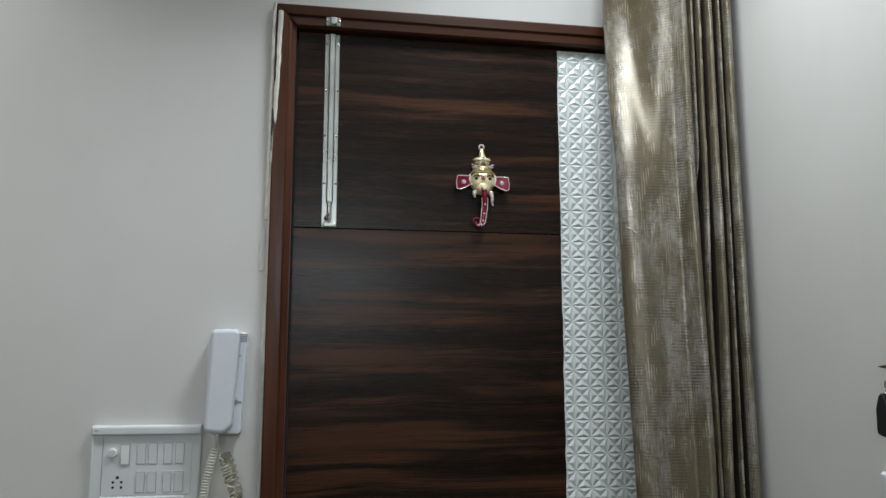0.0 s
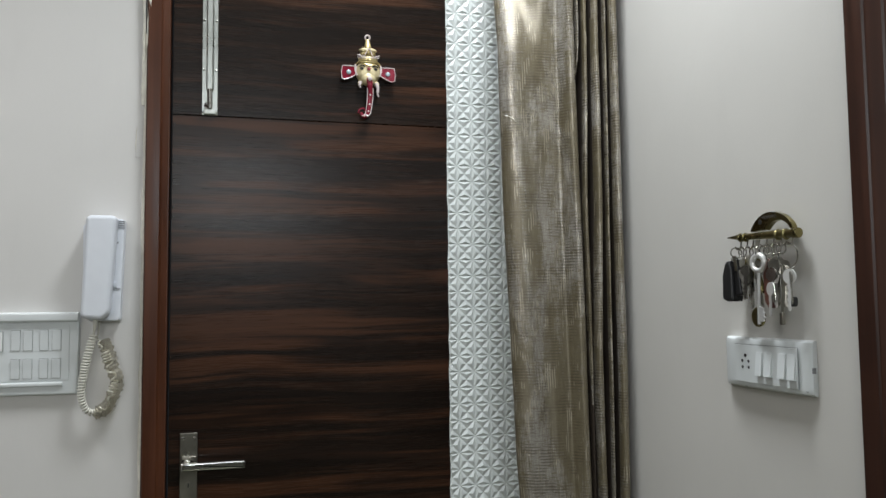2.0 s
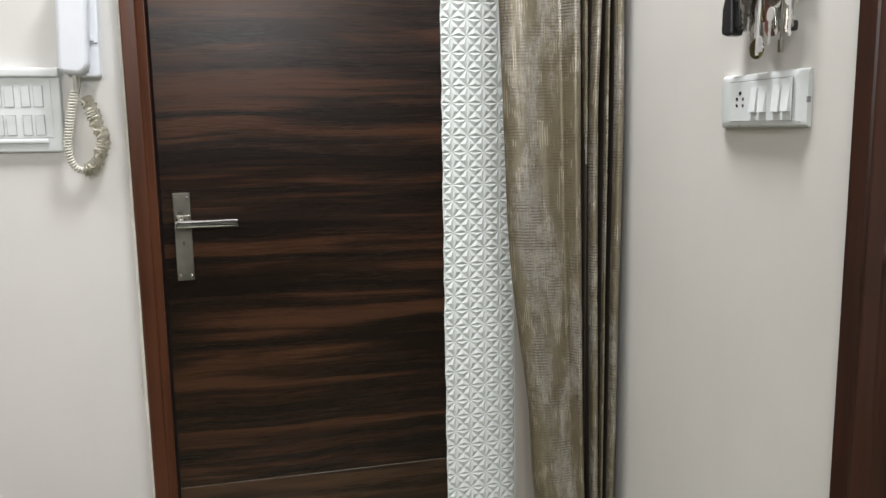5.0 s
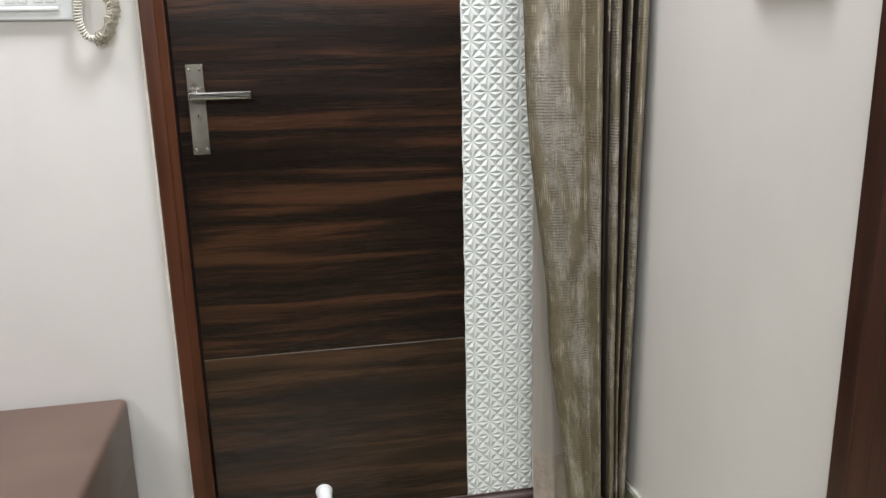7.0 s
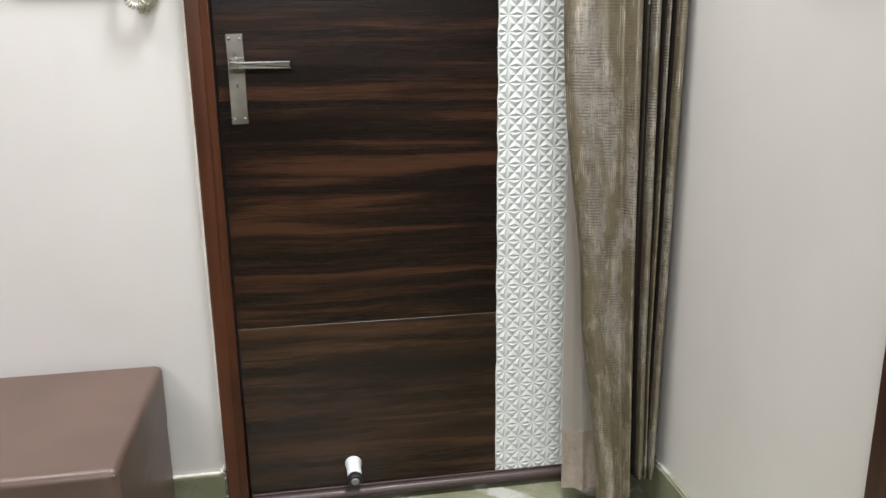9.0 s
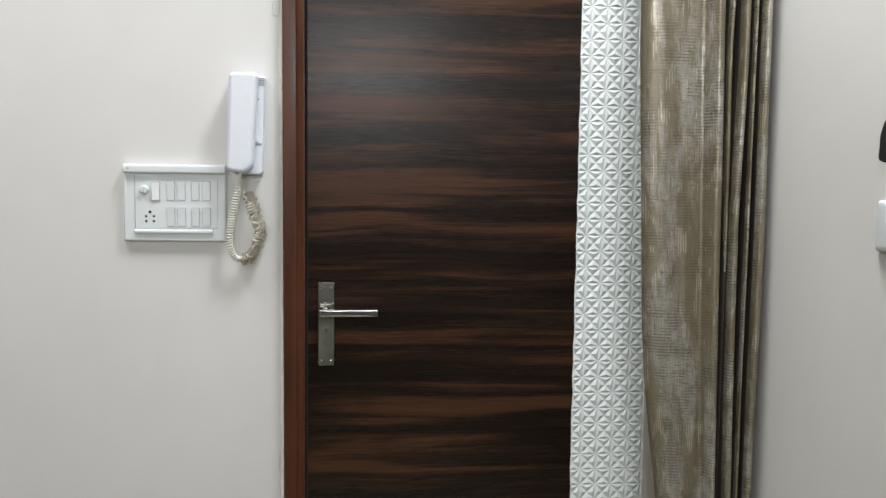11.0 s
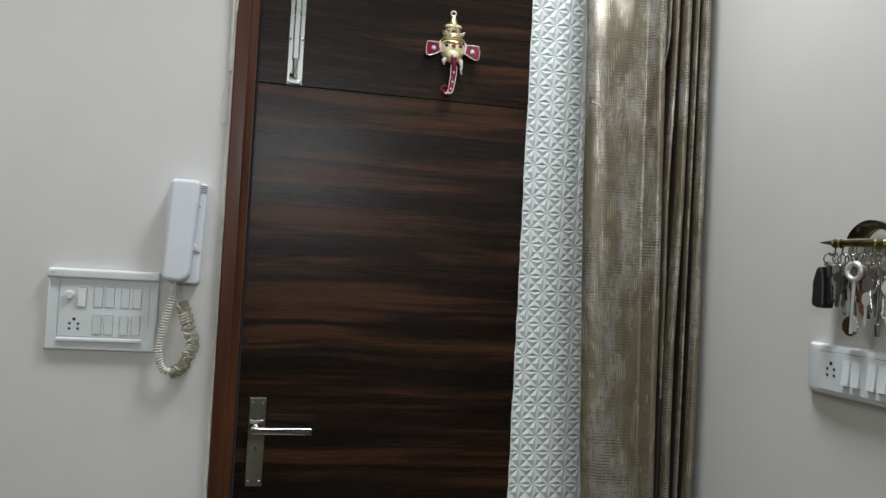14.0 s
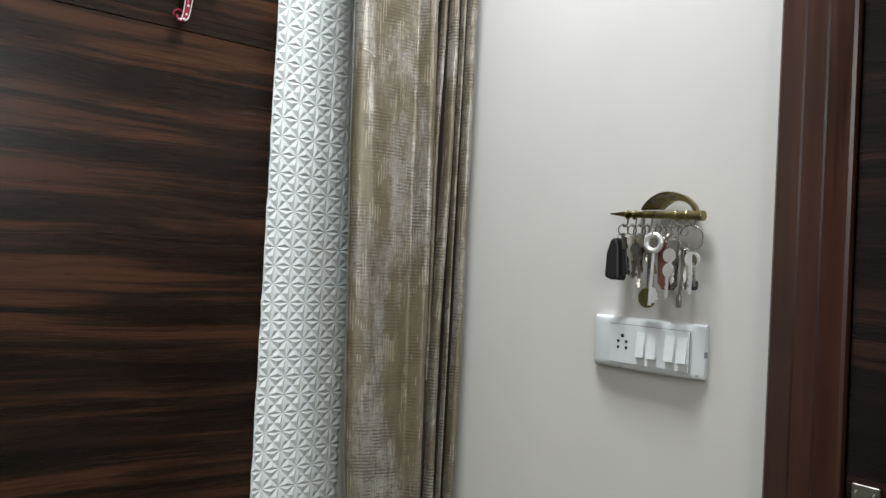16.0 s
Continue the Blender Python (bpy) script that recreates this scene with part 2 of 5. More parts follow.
M_PLASTIC_BRIGHT = grainy("bright_white_plastic", (0.82, 0.84, 0.83), 0.3, 0, 0.02, 40, 0.02)
M_PHONE = grainy("cool_white_plastic", (0.66, 0.69, 0.74), 0.36, 0, 0.03, 40, 0.04)
M_CORD = grainy("cream_cord_plastic", (0.66, 0.65, 0.58), 0.4, 0, 0.08, 50, 0.04)
M_SLEEVE = grainy("grey_plastic_sleeve", (0.40, 0.385, 0.33), 0.2, 0, 0.25, 130, 0.3)
_t, _n, _l, _b = nodes_of(M_SLEEVE)
_tr = _n.new("ShaderNodeBsdfTransparent")
_tr.inputs[0].default_value = (0.86, 0.84, 0.78, 1)
_mx = _n.new("ShaderNodeMixShader")
_mx.inputs[0].default_value = 0.70
_l.new(_b.outputs[0], _mx.inputs[1])
_l.new(_tr.outputs[0], _mx.inputs[2])
_l.new(_mx.outputs[0], _n["Material Output"].inputs["Surface"])
M_PALE_STEEL = grainy("pale_nickel", (0.78, 0.78, 0.77), 0.30, 0.6, 0.06, 60, 0.05)
M_KEY = grainy("worn_key_metal", (0.40, 0.39, 0.35), 0.27, 1.0, 0.3, 90, 0.2, 0.1)
M_BLACK = grainy("black_plastic", (0.012, 0.012, 0.013), 0.38, 0, 0.2, 90, 0.1)
M_DARK = grainy("dark_gap", (0.015, 0.013, 0.012), 0.7, 0, 0.2, 50, 0.05)
M_GREY = grainy("grey_print", (0.22, 0.23, 0.24), 0.5, 0, 0.05, 50, 0.02)
M_GAP = grainy("switch_gap_grey", (0.20, 0.205, 0.205), 0.6, 0, 0.05, 50, 0.02)
M_CLOTH = curtain_cloth("jacquard_cloth")
M_HEM = grainy("beige_hem_cloth", (0.33, 0.28, 0.235), 0.6, 0, 0.25, 90, 0.3)
# shade of the deep pleat gaps, put into a darkened cloth colour
M_FOLD = grainy("pleat_shade_cloth", (0.036, 0.025, 0.017), 0.8, 0, 0.2, 200, 0.2)
M_MARBLE = marble("green_marble")
M_LEATHER = leather("brown_leatherette", (0.108, 0.069, 0.054))
M_SEAL = grainy("brown_rubber", (0.056, 0.037, 0.035), 0.45, 0, 0.2, 60, 0.1)
M_TAN = leather("tan_leather", (0.115, 0.042, 0.028))
M_STONE = grainy("pale_blue_glass_stone", (0.42, 0.52, 0.58), 0.12, 0.3, 0.2, 200, 0.2)
M_GOLD = grainy("gold_enamel", (0.52, 0.42, 0.20), 0.30, 0.55, 0.18, 120, 0.15)
M_CREAMG = grainy("cream_gold_enamel", (0.64, 0.55, 0.33), 0.34, 0.25, 0.15, 120, 0.12)
M_RED = grainy("red_enamel", (0.22, 0.012, 0.030), 0.25, 0.1, 0.3, 120, 0.1)
M_PINKW = grainy("pale_stone_dots", (0.64, 0.56, 0.55), 0.2, 0, 0.1, 120, 0.1)
M_CAULK = grainy("chipped_plaster_edge", (0.72, 0.70, 0.62), 0.75, 0, 0.25, 70, 0.5)

M_LINING = mat("sheer_lining", (0.43, 0.395, 0.355), 0.6)
_t, _n, _l, _b = nodes_of(M_LINING)
_tr = _n.new("ShaderNodeBsdfTranslucent")
_tr.inputs[0].default_value = (0.50, 0.47, 0.43, 1)
_mx = _n.new("ShaderNodeMixShader")
_mx.inputs[0].default_value = 0.4
_l.new(_b.outputs[0], _mx.inputs[1])
_l.new(_tr.outputs[0], _mx.inputs[2])
_l.new(_mx.outputs[0], _n["Material Output"].inputs["Surface"])
bump(_t, _b, noise_tex(_t, coords(_t), 500, 2), 0.1, 0.001)


# ---- mesh helpers ----
BASE = {}


def thing(name, base, label="", category="", group="", kind=""):
    e = new(name)
    e.empty_display_size = 0.05
    e.location = base
    BASE[e.name] = Vector(base)
    return tagged(e, label, category, group, kind)


def part(name, bm, material, parent=None, label="", smooth=False):
    """Links a bmesh, given in world metres, as one mesh object under a thing or a part."""
    base = BASE[parent.name] if parent else Vector((0, 0, 0))
    bm.transform(Matrix.Translation(-base))
    bmesh.ops.recalc_face_normals(bm, faces=bm.faces)
    me = bpy.data.meshes.new(name)
    bm.to_mesh(me)
    bm.free()
    for mm in material if isinstance(material, (list, tuple)) else [material]:
        me.materials.append(mm)
    if smooth:
        for p in me.polygons:
            p.use_smooth = True
        if smooth != "all":
            me.set_sharp_from_angle(angle=radians(38))
    ob = new(name, me)
    if smooth is True:
        wn = ob.modifiers.new("even_shading", "WEIGHTED_NORMAL")
        wn.keep_sharp = True
    if parent:
        ob.parent = parent
    BASE[ob.name] = base
    if label:
        ob["label"] = label
    return ob


def solo(name, bm, material, base, label, category, group="", kind="", smooth=False):
    """A top-level thing that is a single mesh."""
    bm.transform(Matrix.Translation(-Vector(base)))
    ob = part(name, bm, material, None, "", smooth)
    ob.location = base
    BASE[ob.name] = Vector(base)
    return tagged(ob, label, category, group, kind)


def NB():
    return bmesh.new()


def box(bm, x0, x1, y0, y1, z0, z1, bev=0.0, seg=2, mi=0):
    ret = bmesh.ops.create_cube(bm, size=1)
    vs = ret["verts"]
    for v in vs:
        v.co = Vector(((x0 + x1) / 2 + v.co.x * (x1 - x0), (y0 + y1) / 2 + v.co.y * (y1 - y0), (z0 + z1) / 2 + v.co.z * (z1 - z0)))
    fs = {f for v in vs for f in v.link_faces}
    for f in fs:
        f.material_index = mi
    if bev > 0:
        es = list({e for v in vs for e in v.link_edges})
        r = bmesh.ops.bevel(bm, geom=es, offset=bev, segments=seg, profile=0.5, affect="EDGES")
        for f in r["faces"]:
            f.material_index = mi
    return bm


def tube(bm, pts, radii, seg=10, mi=0, caps=True, flat=1.0):
    """A round bar along points; radii one number or one for each point."""
    pts = [Vector(p) for p in pts]
    if not isinstance(radii, (list, tuple)):
        radii = [radii] * len(pts)
    rings = []
    ref = Vector((0, 0, 1))
    for i, p in enumerate(pts):
        d = (pts[min(i + 1, len(pts) - 1)] - pts[max(i - 1, 0)]).normalized()
        a = d.cross(ref)
        if a.length < 0.05:
            a = d.cross(Vector((0, 1, 0)))
        a.normalize()
        c = a.cross(d).normalized()
        rings.append([bm.verts.new(p + radii[i] * (math.cos(2 * math.pi * k / seg) * a + flat * math.sin(2 * math.pi * k / seg) * c)) for k in range(seg)])
    for r0, r1 in zip(rings, rings[1:]):
        for k in range(seg):
            f = bm.faces.new((r0[k], r0[(k + 1) % seg], r1[(k + 1) % seg], r1[k]))
            f.material_index = mi
    if caps:
        for r in (rings[0], rings[-1]):
            f = bm.faces.new(r)
            f.material_index = mi
    return bm


def ring(bm, c, radius, r, normal, seg=28, cs=8, mi=0):
    n = Vector(normal).normalized()
    a = n.orthogonal().normalized()
    b = n.cross(a)
    rows = []
    for i in range(seg):
        w = 2 * math.pi * i / seg
        d = math.cos(w) * a + math.sin(w) * b
        rows.append([bm.verts.new(Vector(c) + d * (radius + r * math.cos(2 * math.pi * k / cs)) + n * r * math.sin(2 * math.pi * k / cs)) for k in range(cs)])
    for i in range(seg):
        for k in range(cs):
            f = bm.faces.new((rows[i][k], rows[i][(k + 1) % cs], rows[(i + 1) % seg][(k + 1) % cs], rows[(i + 1) % seg][k]))
            f.material_index = mi
    return bm


def ball(bm, c, rx, ry, rz, mi=0, u=16, v=10):
    r = bmesh.ops.create_uvsphere(bm, u_segments=u, v_segments=v, radius=1)
    for w in r["verts"]:
        w.co = Vector((c[0] + w.co.x * rx, c[1] + w.co.y * ry, c[2] + w.co.z * rz))
    for f in {f for w in r["verts"] for f in w.link_faces}:
        f.material_index = mi
    return bm


def slab(bm, outline, to3, t0, t1, bev=0.0, mi=0):
    """An outline in a plane, thickened from t0 to t1; to3(u, v, t) gives the place."""
    lo = [bm.verts.new(to3(u, v, t0)) for u, v in outline]
    hi = [bm.verts.new(to3(u, v, t1)) for u, v in outline]
    n = len(outline)
    fs = [bm.faces.new(lo), bm.faces.new(hi)]
    for k in range(n):
        fs.append(bm.faces.new((lo[k], lo[(k + 1) % n], hi[(k + 1) % n], hi[k])))
    for f in fs:
        f.material_index = mi
    if bev:
        es = [e for e in fs[1].edges]
        r = bmesh.ops.bevel(bm, geom=es, offset=bev, segments=3, profile=0.5, affect="EDGES")
        for f in r["faces"]:
            f.material_index = mi
    return bm


def rounded(u0, u1, v0, v1, r, n=5):
    out = []
    for cu, cv, a0 in ((u1 - r, v1 - r, 0), (u0 + r, v1 - r, 90), (u0 + r, v0 + r, 180), (u1 - r, v0 + r, 270)):
        for k in range(n + 1):
            w = radians(a0 + 90 * k / n)
            out.append((cu + r * math.cos(w), cv + r * math.sin(w)))
    return out


def spline(ctrl, per=10):
    """Catmull-Rom through points of any dimension."""
    c = [Vector(p) for p in ctrl]
    out = []
    for i in range(len(c) - 1):
        p0, p1, p2, p3 = c[max(i - 1, 0)], c[i], c[i + 1], c[min(i + 2, len(c) - 1)]
        for k in range(per):
            s = k / per
            out.append(0.5 * ((2 * p1) + (p2 - p0) * s + (2 * p0 - 5 * p1 + 4 * p2 - p3) * s * s + (3 * p1 - p0 - 3 * p2 + p3) * s ** 3))
    out.append(c[-1])
    return out


def lerp_table(z, table):
    """Linear between rows (z, value), z falling or rising."""
    tab = sorted(table)
    return float(np.interp(z, [a for a, _ in tab], [b for _, b in tab]))


# ---- the room's shell ----
YW, XR, XL, YB, ZC = 1.742, 0.914, -2.60, -2.60, 2.78
DX0, DX1, DZ1 = -0.004, 0.862, 2.116          # opening of the main door
SY0, SY1, SZ1 = 0.02, 0.866, 2.116            # opening of the side door

bm = NB()
box(bm, XL - 0.15, DX0 - 0.044, YW, YW + 0.2, 0, ZC)
box(bm, DX0 - 0.044, DX1 + 0.044, YW, YW + 0.2, DZ1 + 0.044, ZC)
box(bm, DX1 + 0.044, XR + 0.15, YW, YW + 0.2, 0, ZC)
tagged(part("wall_north", bm, M_WALL), "cream painted plaster wall round the entrance door", "wall", kind="structure")
bm = NB()
box(bm, XR, XR + 0.15, SY1 + 0.07, YW, 0, ZC)
box(bm, XR, XR + 0.15, SY0 - 0.07, SY1 + 0.07, SZ1 + 0.07, ZC)
box(bm, XR, XR + 0.15, YB - 0.15, SY0 - 0.07, 0, ZC)
tagged(part("wall_east", bm, M_WALL_EAST), "cream painted plaster wall beside the curtain", "wall", kind="structure")
# west and south walls are added out of view to close the room
bm = NB()
box(bm, XL - 0.15, XL, YB - 0.15, YW, 0, ZC)
tagged(part("wall_west", bm, M_WALL_FAR), "unseen dark taupe wall closing the room", "wall", kind="structure")
bm = NB()
box(bm, XL, XR, YB - 0.15, YB, 0, ZC)
tagged(part("wall_south", bm, M_WALL_FAR), "unseen dark taupe wall closing the room", "wall", kind="structure")
bm = NB()
box(bm, XL - 0.15, XR + 0.15, YB - 0.15, YW + 0.2, ZC, ZC + 0.1)
tagged(part("ceiling", bm, M_CEIL), "plain white ceiling", "ceiling", kind="structure")
bm = NB()
box(bm, XL - 0.15, XR + 0.6, YB - 0.15, YW + 0.6, -0.1, 0)
tagged(part("floor", bm, M_MARBLE), "green marble floor with white patches and dark veins", "floor", kind="structure")

# marble skirting in lengths
sk = thing("baseboard", (0, YW, 0), "green marble skirting along the walls", "skirting", kind="structure")
runs = [("x", XL, -1.2, YW), ("x", -1.2, -0.62, YW), ("x", -0.62, -0.048, YW), ("y", 0.945, 1.35, XR), ("y", 1.352, YW - 0.012, XR), ("y", YB, -1.4, XR), ("y", -1.4, -0.06, XR)]
for axis, a, b, face in runs:
    bm = NB()
    if axis == "x":
        box(bm, a, b - 0.0015, face - 0.012, face, 0, 0.104, 0.0015, 1)
        box(bm, a, b, face - 0.0095, face, 0.104, 0.1085, 0.001, 1, mi=1)
    else:
        box(bm, face - 0.012, face, a, b - 0.0015, 0, 0.112, 0.0015, 1)
        box(bm, face - 0.0095, face, a, b, 0.112, 0.1165, 0.001, 1)
    part("skirting_slab", bm, [M_MARBLE, M_CAULK], sk)

# ---- main door ----
fr = thing("door_frame", (0.43, YW, 0), "reddish brown lacquered teak door frame set in the wall", "door frame", kind="structure")


def jamb_profile(bm, x_out, x_in, z0, z1, s):
    """Upright: outer flat, a groove, an inner bead and the rebate; s=+1 when the leaf lies at higher x."""
    w = abs(x_in - x_out)
    prof = [(0, YW + 0.02), (0, YW - 0.016), (0.003, YW - 0.0195), (0.58 * w, YW - 0.0185), (0.64 * w, YW - 0.0155), (0.70 * w, YW - 0.0145), (0.90 * w, YW - 0.0080), (w - 0.0025, YW - 0.008), (w - 0.0025, YW + 0.06), (0, YW + 0.06)]
    lo = [bm.verts.new((x_out + s * a, y, z0)) for a, y in prof]
    hi = [bm.verts.new((x_out + s * a, y, z1 - a * 0.048 / w)) for a, y in prof]
    n = len(prof)
    for k in range(n):
        bm.faces.new((lo[k], lo[(k + 1) % n], hi[(k + 1) % n], hi[k]))
    bm.faces.new(lo), bm.faces.new(hi)


bm = NB()
jamb_profile(bm, -0.046, 0.0, 0.0, DZ1 + 0.046, 1)
part("jamb", bm, M_JAMB, fr)
bm = NB()
jamb_profile(bm, 0.904, 0.858, 0.0, DZ1 + 0.046, -1)
part("jamb", bm, M_JAMB, fr)
bm = NB()
prof = [(2.1625, YW + 0.06), (2.1625, YW - 0.016), (2.159, YW - 0.0195), (2.140, YW - 0.0195), (2.137, YW - 0.014), (2.134, YW - 0.014), (2.132, YW - 0.018), (2.118, YW - 0.017), (2.1145, YW - 0.010), (2.1145, YW + 0.06)]
lo = [bm.verts.new((-0.0448 + (2.1625 - z) * 0.046 / 0.048, y, z)) for z, y in prof]
hi = [bm.verts.new((0.9028 - (2.1625 - z) * 0.046 / 0.048, y, z)) for z, y in prof]
for k in range(len(prof)):
    bm.faces.new((lo[k], lo[(k + 1) % len(prof)], hi[(k + 1) % len(prof)], hi[k]))
bm.faces.new(lo), bm.faces.new(hi)
part("head", bm, M_HEAD, fr)

# broken plaster edge along the frame
rnd = random.Random(4)
bm = NB()
pts, rad = [], []
z = 0.12
while z < 2.15:
    grow = max(0.0, (z - 1.55) / 0.6)
    pts.append((-0.0485 + 0.0125 * grow + rnd.uniform(-0.0010, 0.0010), YW - 0.001 - 0.017 * min(1.0, 1.5 * grow), z))
    rad.append(rnd.uniform(0.0034, 0.0052) + 0.0012 * grow)
    z += rnd.uniform(0.012, 0.04)
tube(bm, pts, rad, 7)
tagged(part("trim", bm, M_CAULK, smooth=True), "uneven plaster edge beside the door frame", "plaster edge", kind="structure")
bm = NB()
pts, rad = [], []
z = 1.70
while z < 2.165:
    g = (z - 1.70) / 0.46
    pts.append((-0.0520 + 0.0035 * g + rnd.uniform(-0.0010, 0.0010), YW - 0.004 - 0.011 * g, z))
    rad.append(0.0034 + 0.0016 * rnd.uniform(0.4, 1.0))
    z += rnd.uniform(0.012, 0.03)
tube(bm, pts, rad, 7)
tagged(part("trim", bm, M_CAULK, smooth=True), "crumbling plaster ridge beside the door frame's top", "plaster edge", kind="structure")
for za, zb, x, r in ((2.085, 2.135, -0.0420, 0.0034), (2.02, 2.06, -0.0425, 0.0022), (1.84, 1.93, -0.0470, 0.0013)):
    bm = NB()
    tube(bm, [(x, YW - 0.0200, za), (x - 0.0008, YW - 0.0215, (za + zb) / 2), (x, YW - 0.0200, zb)], [0.0006, r, 0.0008], 8, flat=0.6)
    tagged(part("plaster_gap", bm, M_DARK, smooth=True), "dark gap in the broken plaster edge", "gap", kind="structure")
bm = NB()
for x, z, r in ((-0.0560, 0.110, 0.0055), (-0.0505, 0.119, 0.0048), (-0.0495, 0.094, 0.0035), (-0.0490, 0.050, 0.003)):
    ball(bm, (x, YW - 0.006, z), r, 0.008, r * 1.3, 0, 8, 6)
tagged(part("plaster_lump", bm, M_CAULK), "rough plaster lump where skirting meets the frame", "plaster lump", kind="structure")
for zs, xs in (((1.597, 1.62, 1.65, 1.676), (-0.0635, -0.0655, -0.064, -0.0575)), ((0.62, 0.645, 0.68, 0.712), (-0.052, -0.0575, -0.058, -0.0545))):
    bm = NB()
    tube(bm, [(x, YW - 0.0002, z) for x, z in zip(xs, zs)], [0.0008, 0.0013, 0.0011, 0.0007], 6)
    tagged(part("plaster_crack", bm, M_CAULK, smooth=True), "fine raised crack in the painted plaster", "crack", kind="structure")

bm = NB()
slab(bm, [(-0.0655, 1.598), (-0.0630, 1.594), (-0.0530, 1.5965), (-0.0520, 1.640), (-0.0535, 1.679), (-0.0585, 1.6775), (-0.0635, 1.655)], lambda u, v, t: (u, YW - t, v), -0.001, 0.0014, 0.0006)
tagged(part("plaster_patch", bm, M_WALL), "small raised patch of filler on the wall", "plaster patch", kind="structure")

YD = 1.750
door = thing("entrance_door", (0.43, YD, 0.012), "dark striped ebony laminate door, closed", "door", kind="structure")
X0, X1 = 0.0018, 0.856
Z1, Z2 = 0.437, 1.688
bm = NB()
box(bm, X0, X1, YD + 0.006, YD + 0.038, 0.012, 2.1125)
part("core", bm, M_DARK, door)
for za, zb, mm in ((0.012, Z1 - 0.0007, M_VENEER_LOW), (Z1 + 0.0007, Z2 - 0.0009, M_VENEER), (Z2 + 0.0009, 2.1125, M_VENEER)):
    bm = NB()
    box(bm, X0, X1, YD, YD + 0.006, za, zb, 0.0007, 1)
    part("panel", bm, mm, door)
bm = NB()
box(bm, X0, 0.571, YD + 0.0005, YD + 0.004, Z1 - 0.0004, Z1 + 0.0004)
part("joint_filler", bm, M_FILL, door, "pale filler line in the joint")
bm = NB()
for x, z in ((0.006, 1.592), (0.0065, 1.668), (0.0055, 1.50)):
    ball(bm, (x, YD, z), 0.0022, 0.0010, 0.0030)
part("chipped_edge", bm, M_DARK, door)

# relief sheet glued along the door
bm = NB()
A = 0.0345
sx0, sx1 = 0.5735, 0.765
sz0, sz1 = 0.028, 2.108
yb = YD - 0.0022
rs = random.Random(9)
cols = int((sx1 - sx0) / A) + 2
rows_n = int((sz1 - sz0) / A) + 2
ox, oz = sx0 + 0.021 - A, sz0 - 0.012
wob = [rs.uniform(-0.0016, 0.0010) for _ in range(rows_n * 3 + 6)]
keep = {}


def relief_vert(x, z, h):
    edge = sx0 + wob[int((z - sz0) / A * 2 + 2) % len(wob)]
    x = max(edge, min(x, sx1))
    z = max(sz0, min(z, sz1 + 0.25 * wob[int(x * 300) % len(wob)]))
    k = (round(x, 5), round(z, 5), round(h, 5))
    if k not in keep:
        keep[k] = bm.verts.new((x, yb - h, z))
    return keep[k]


H = 0.0028
for i in range(cols):
    for j in range(rows_n):
        x, z = ox + i * A, oz + j * A
        p = [(x, z), (x + A, z), (x + A, z + A), (x, z + A)]
        c = (x + A / 2, z + A / 2)
        for k in range(4):
            a, b = p[k], p[(k + 1) % 4]
            g = ((a[0] + b[0] + c[0]) / 3, (a[1] + b[1] + c[1]) / 3)
            if not (sx0 < g[0] < sx1 and sz0 < g[1] < sz1):
                hh = 0.0
            else:
                hh = H
            va, vb, vc, vg = relief_vert(*a, 0), relief_vert(*b, 0), relief_vert(*c, 0), relief_vert(*g, hh)
            for tri in ((va, vb, vg), (vb, vc, vg), (vc, va, vg)):
                if len(set(tri)) == 3 and bm.faces.get(tri) is None:
                    try:
                        bm.faces.new(tri)
                    except ValueError:
                        pass
box(bm, sx0 + 0.001, sx1, yb + 0.0004, YD + 0.0005, sz0 + 0.001, sz1)
part("relief_sheet", bm, M_PVC, door, "white plastic sheet with raised pyramid pattern")

# tower bolt
bolt = thing("tower_bolt", (0.073, YD, 1.69), "long satin aluminium tower bolt on the door", "bolt")
bm = NB()
box(bm, 0.058, 0.089, YD - 0.0025, YD, 1.689, 2.110, 0.0008, 1)
part("back_plate", bm, M_ALU, bolt)
bm = NB()
slab(bm, [(0.066, 0), (0.0665, 0.007), (0.069, 0.0095), (0.078, 0.0095), (0.0805, 0.007), (0.081, 0)], lambda u, v, t: (u, YD - 0.0025 - v, t), 1.741, 2.108)
part("channel", bm, M_ALU, bolt)
bm = NB()
tube(bm, [(0.0735, YD - 0.0075, 1.702), (0.0735, YD - 0.0075, 1.742)], 0.0052, 12)
part("rod", bm, M_CHROME, bolt, smooth=True)
bm = NB()
tube(bm, [(0.0735, YD - 0.008, 1.716), (0.068, YD - 0.016, 1.710), (0.0665, YD - 0.019, 1.704)], [0.0032, 0.003, 0.0045], 10)
part("knob", bm, M_CHROME, bolt, smooth=True)
bm = NB()
box(bm, 0.061, 0.0865, YD - 0.009, YD - 0.0025, 1.6895, 1.699, 0.002, 2)
part("end_stop", bm, M_ALU, bolt)
for z in (1.695, 1.782, 1.885, 1.985, 2.088):
    for x in (0.0615, 0.0855):
        bm = NB()
        ball(bm, (x, YD - 0.0025, z), 0.0026, 0.0014, 0.0026, 0, 10, 6)
        part("screw", bm, M_CHROME, bolt, smooth=True)
keeper = thing("bolt_keeper", (0.073, YW - 0.02, 2.125), "small steel bolt keeper on the door head", "bolt keeper")
bm = NB()
box(bm, 0.058, 0.089, YW - 0.0225, YW - 0.0175, 2.118, 2.137, 0.001, 1)
part("flange", bm, M_ALU, keeper)
bm = NB()
box(bm, 0.066, 0.081, YW - 0.033, YW - 0.0222, 2.117, 2.134, 0.003, 2)
part("loop", bm, M_ALU, keeper)
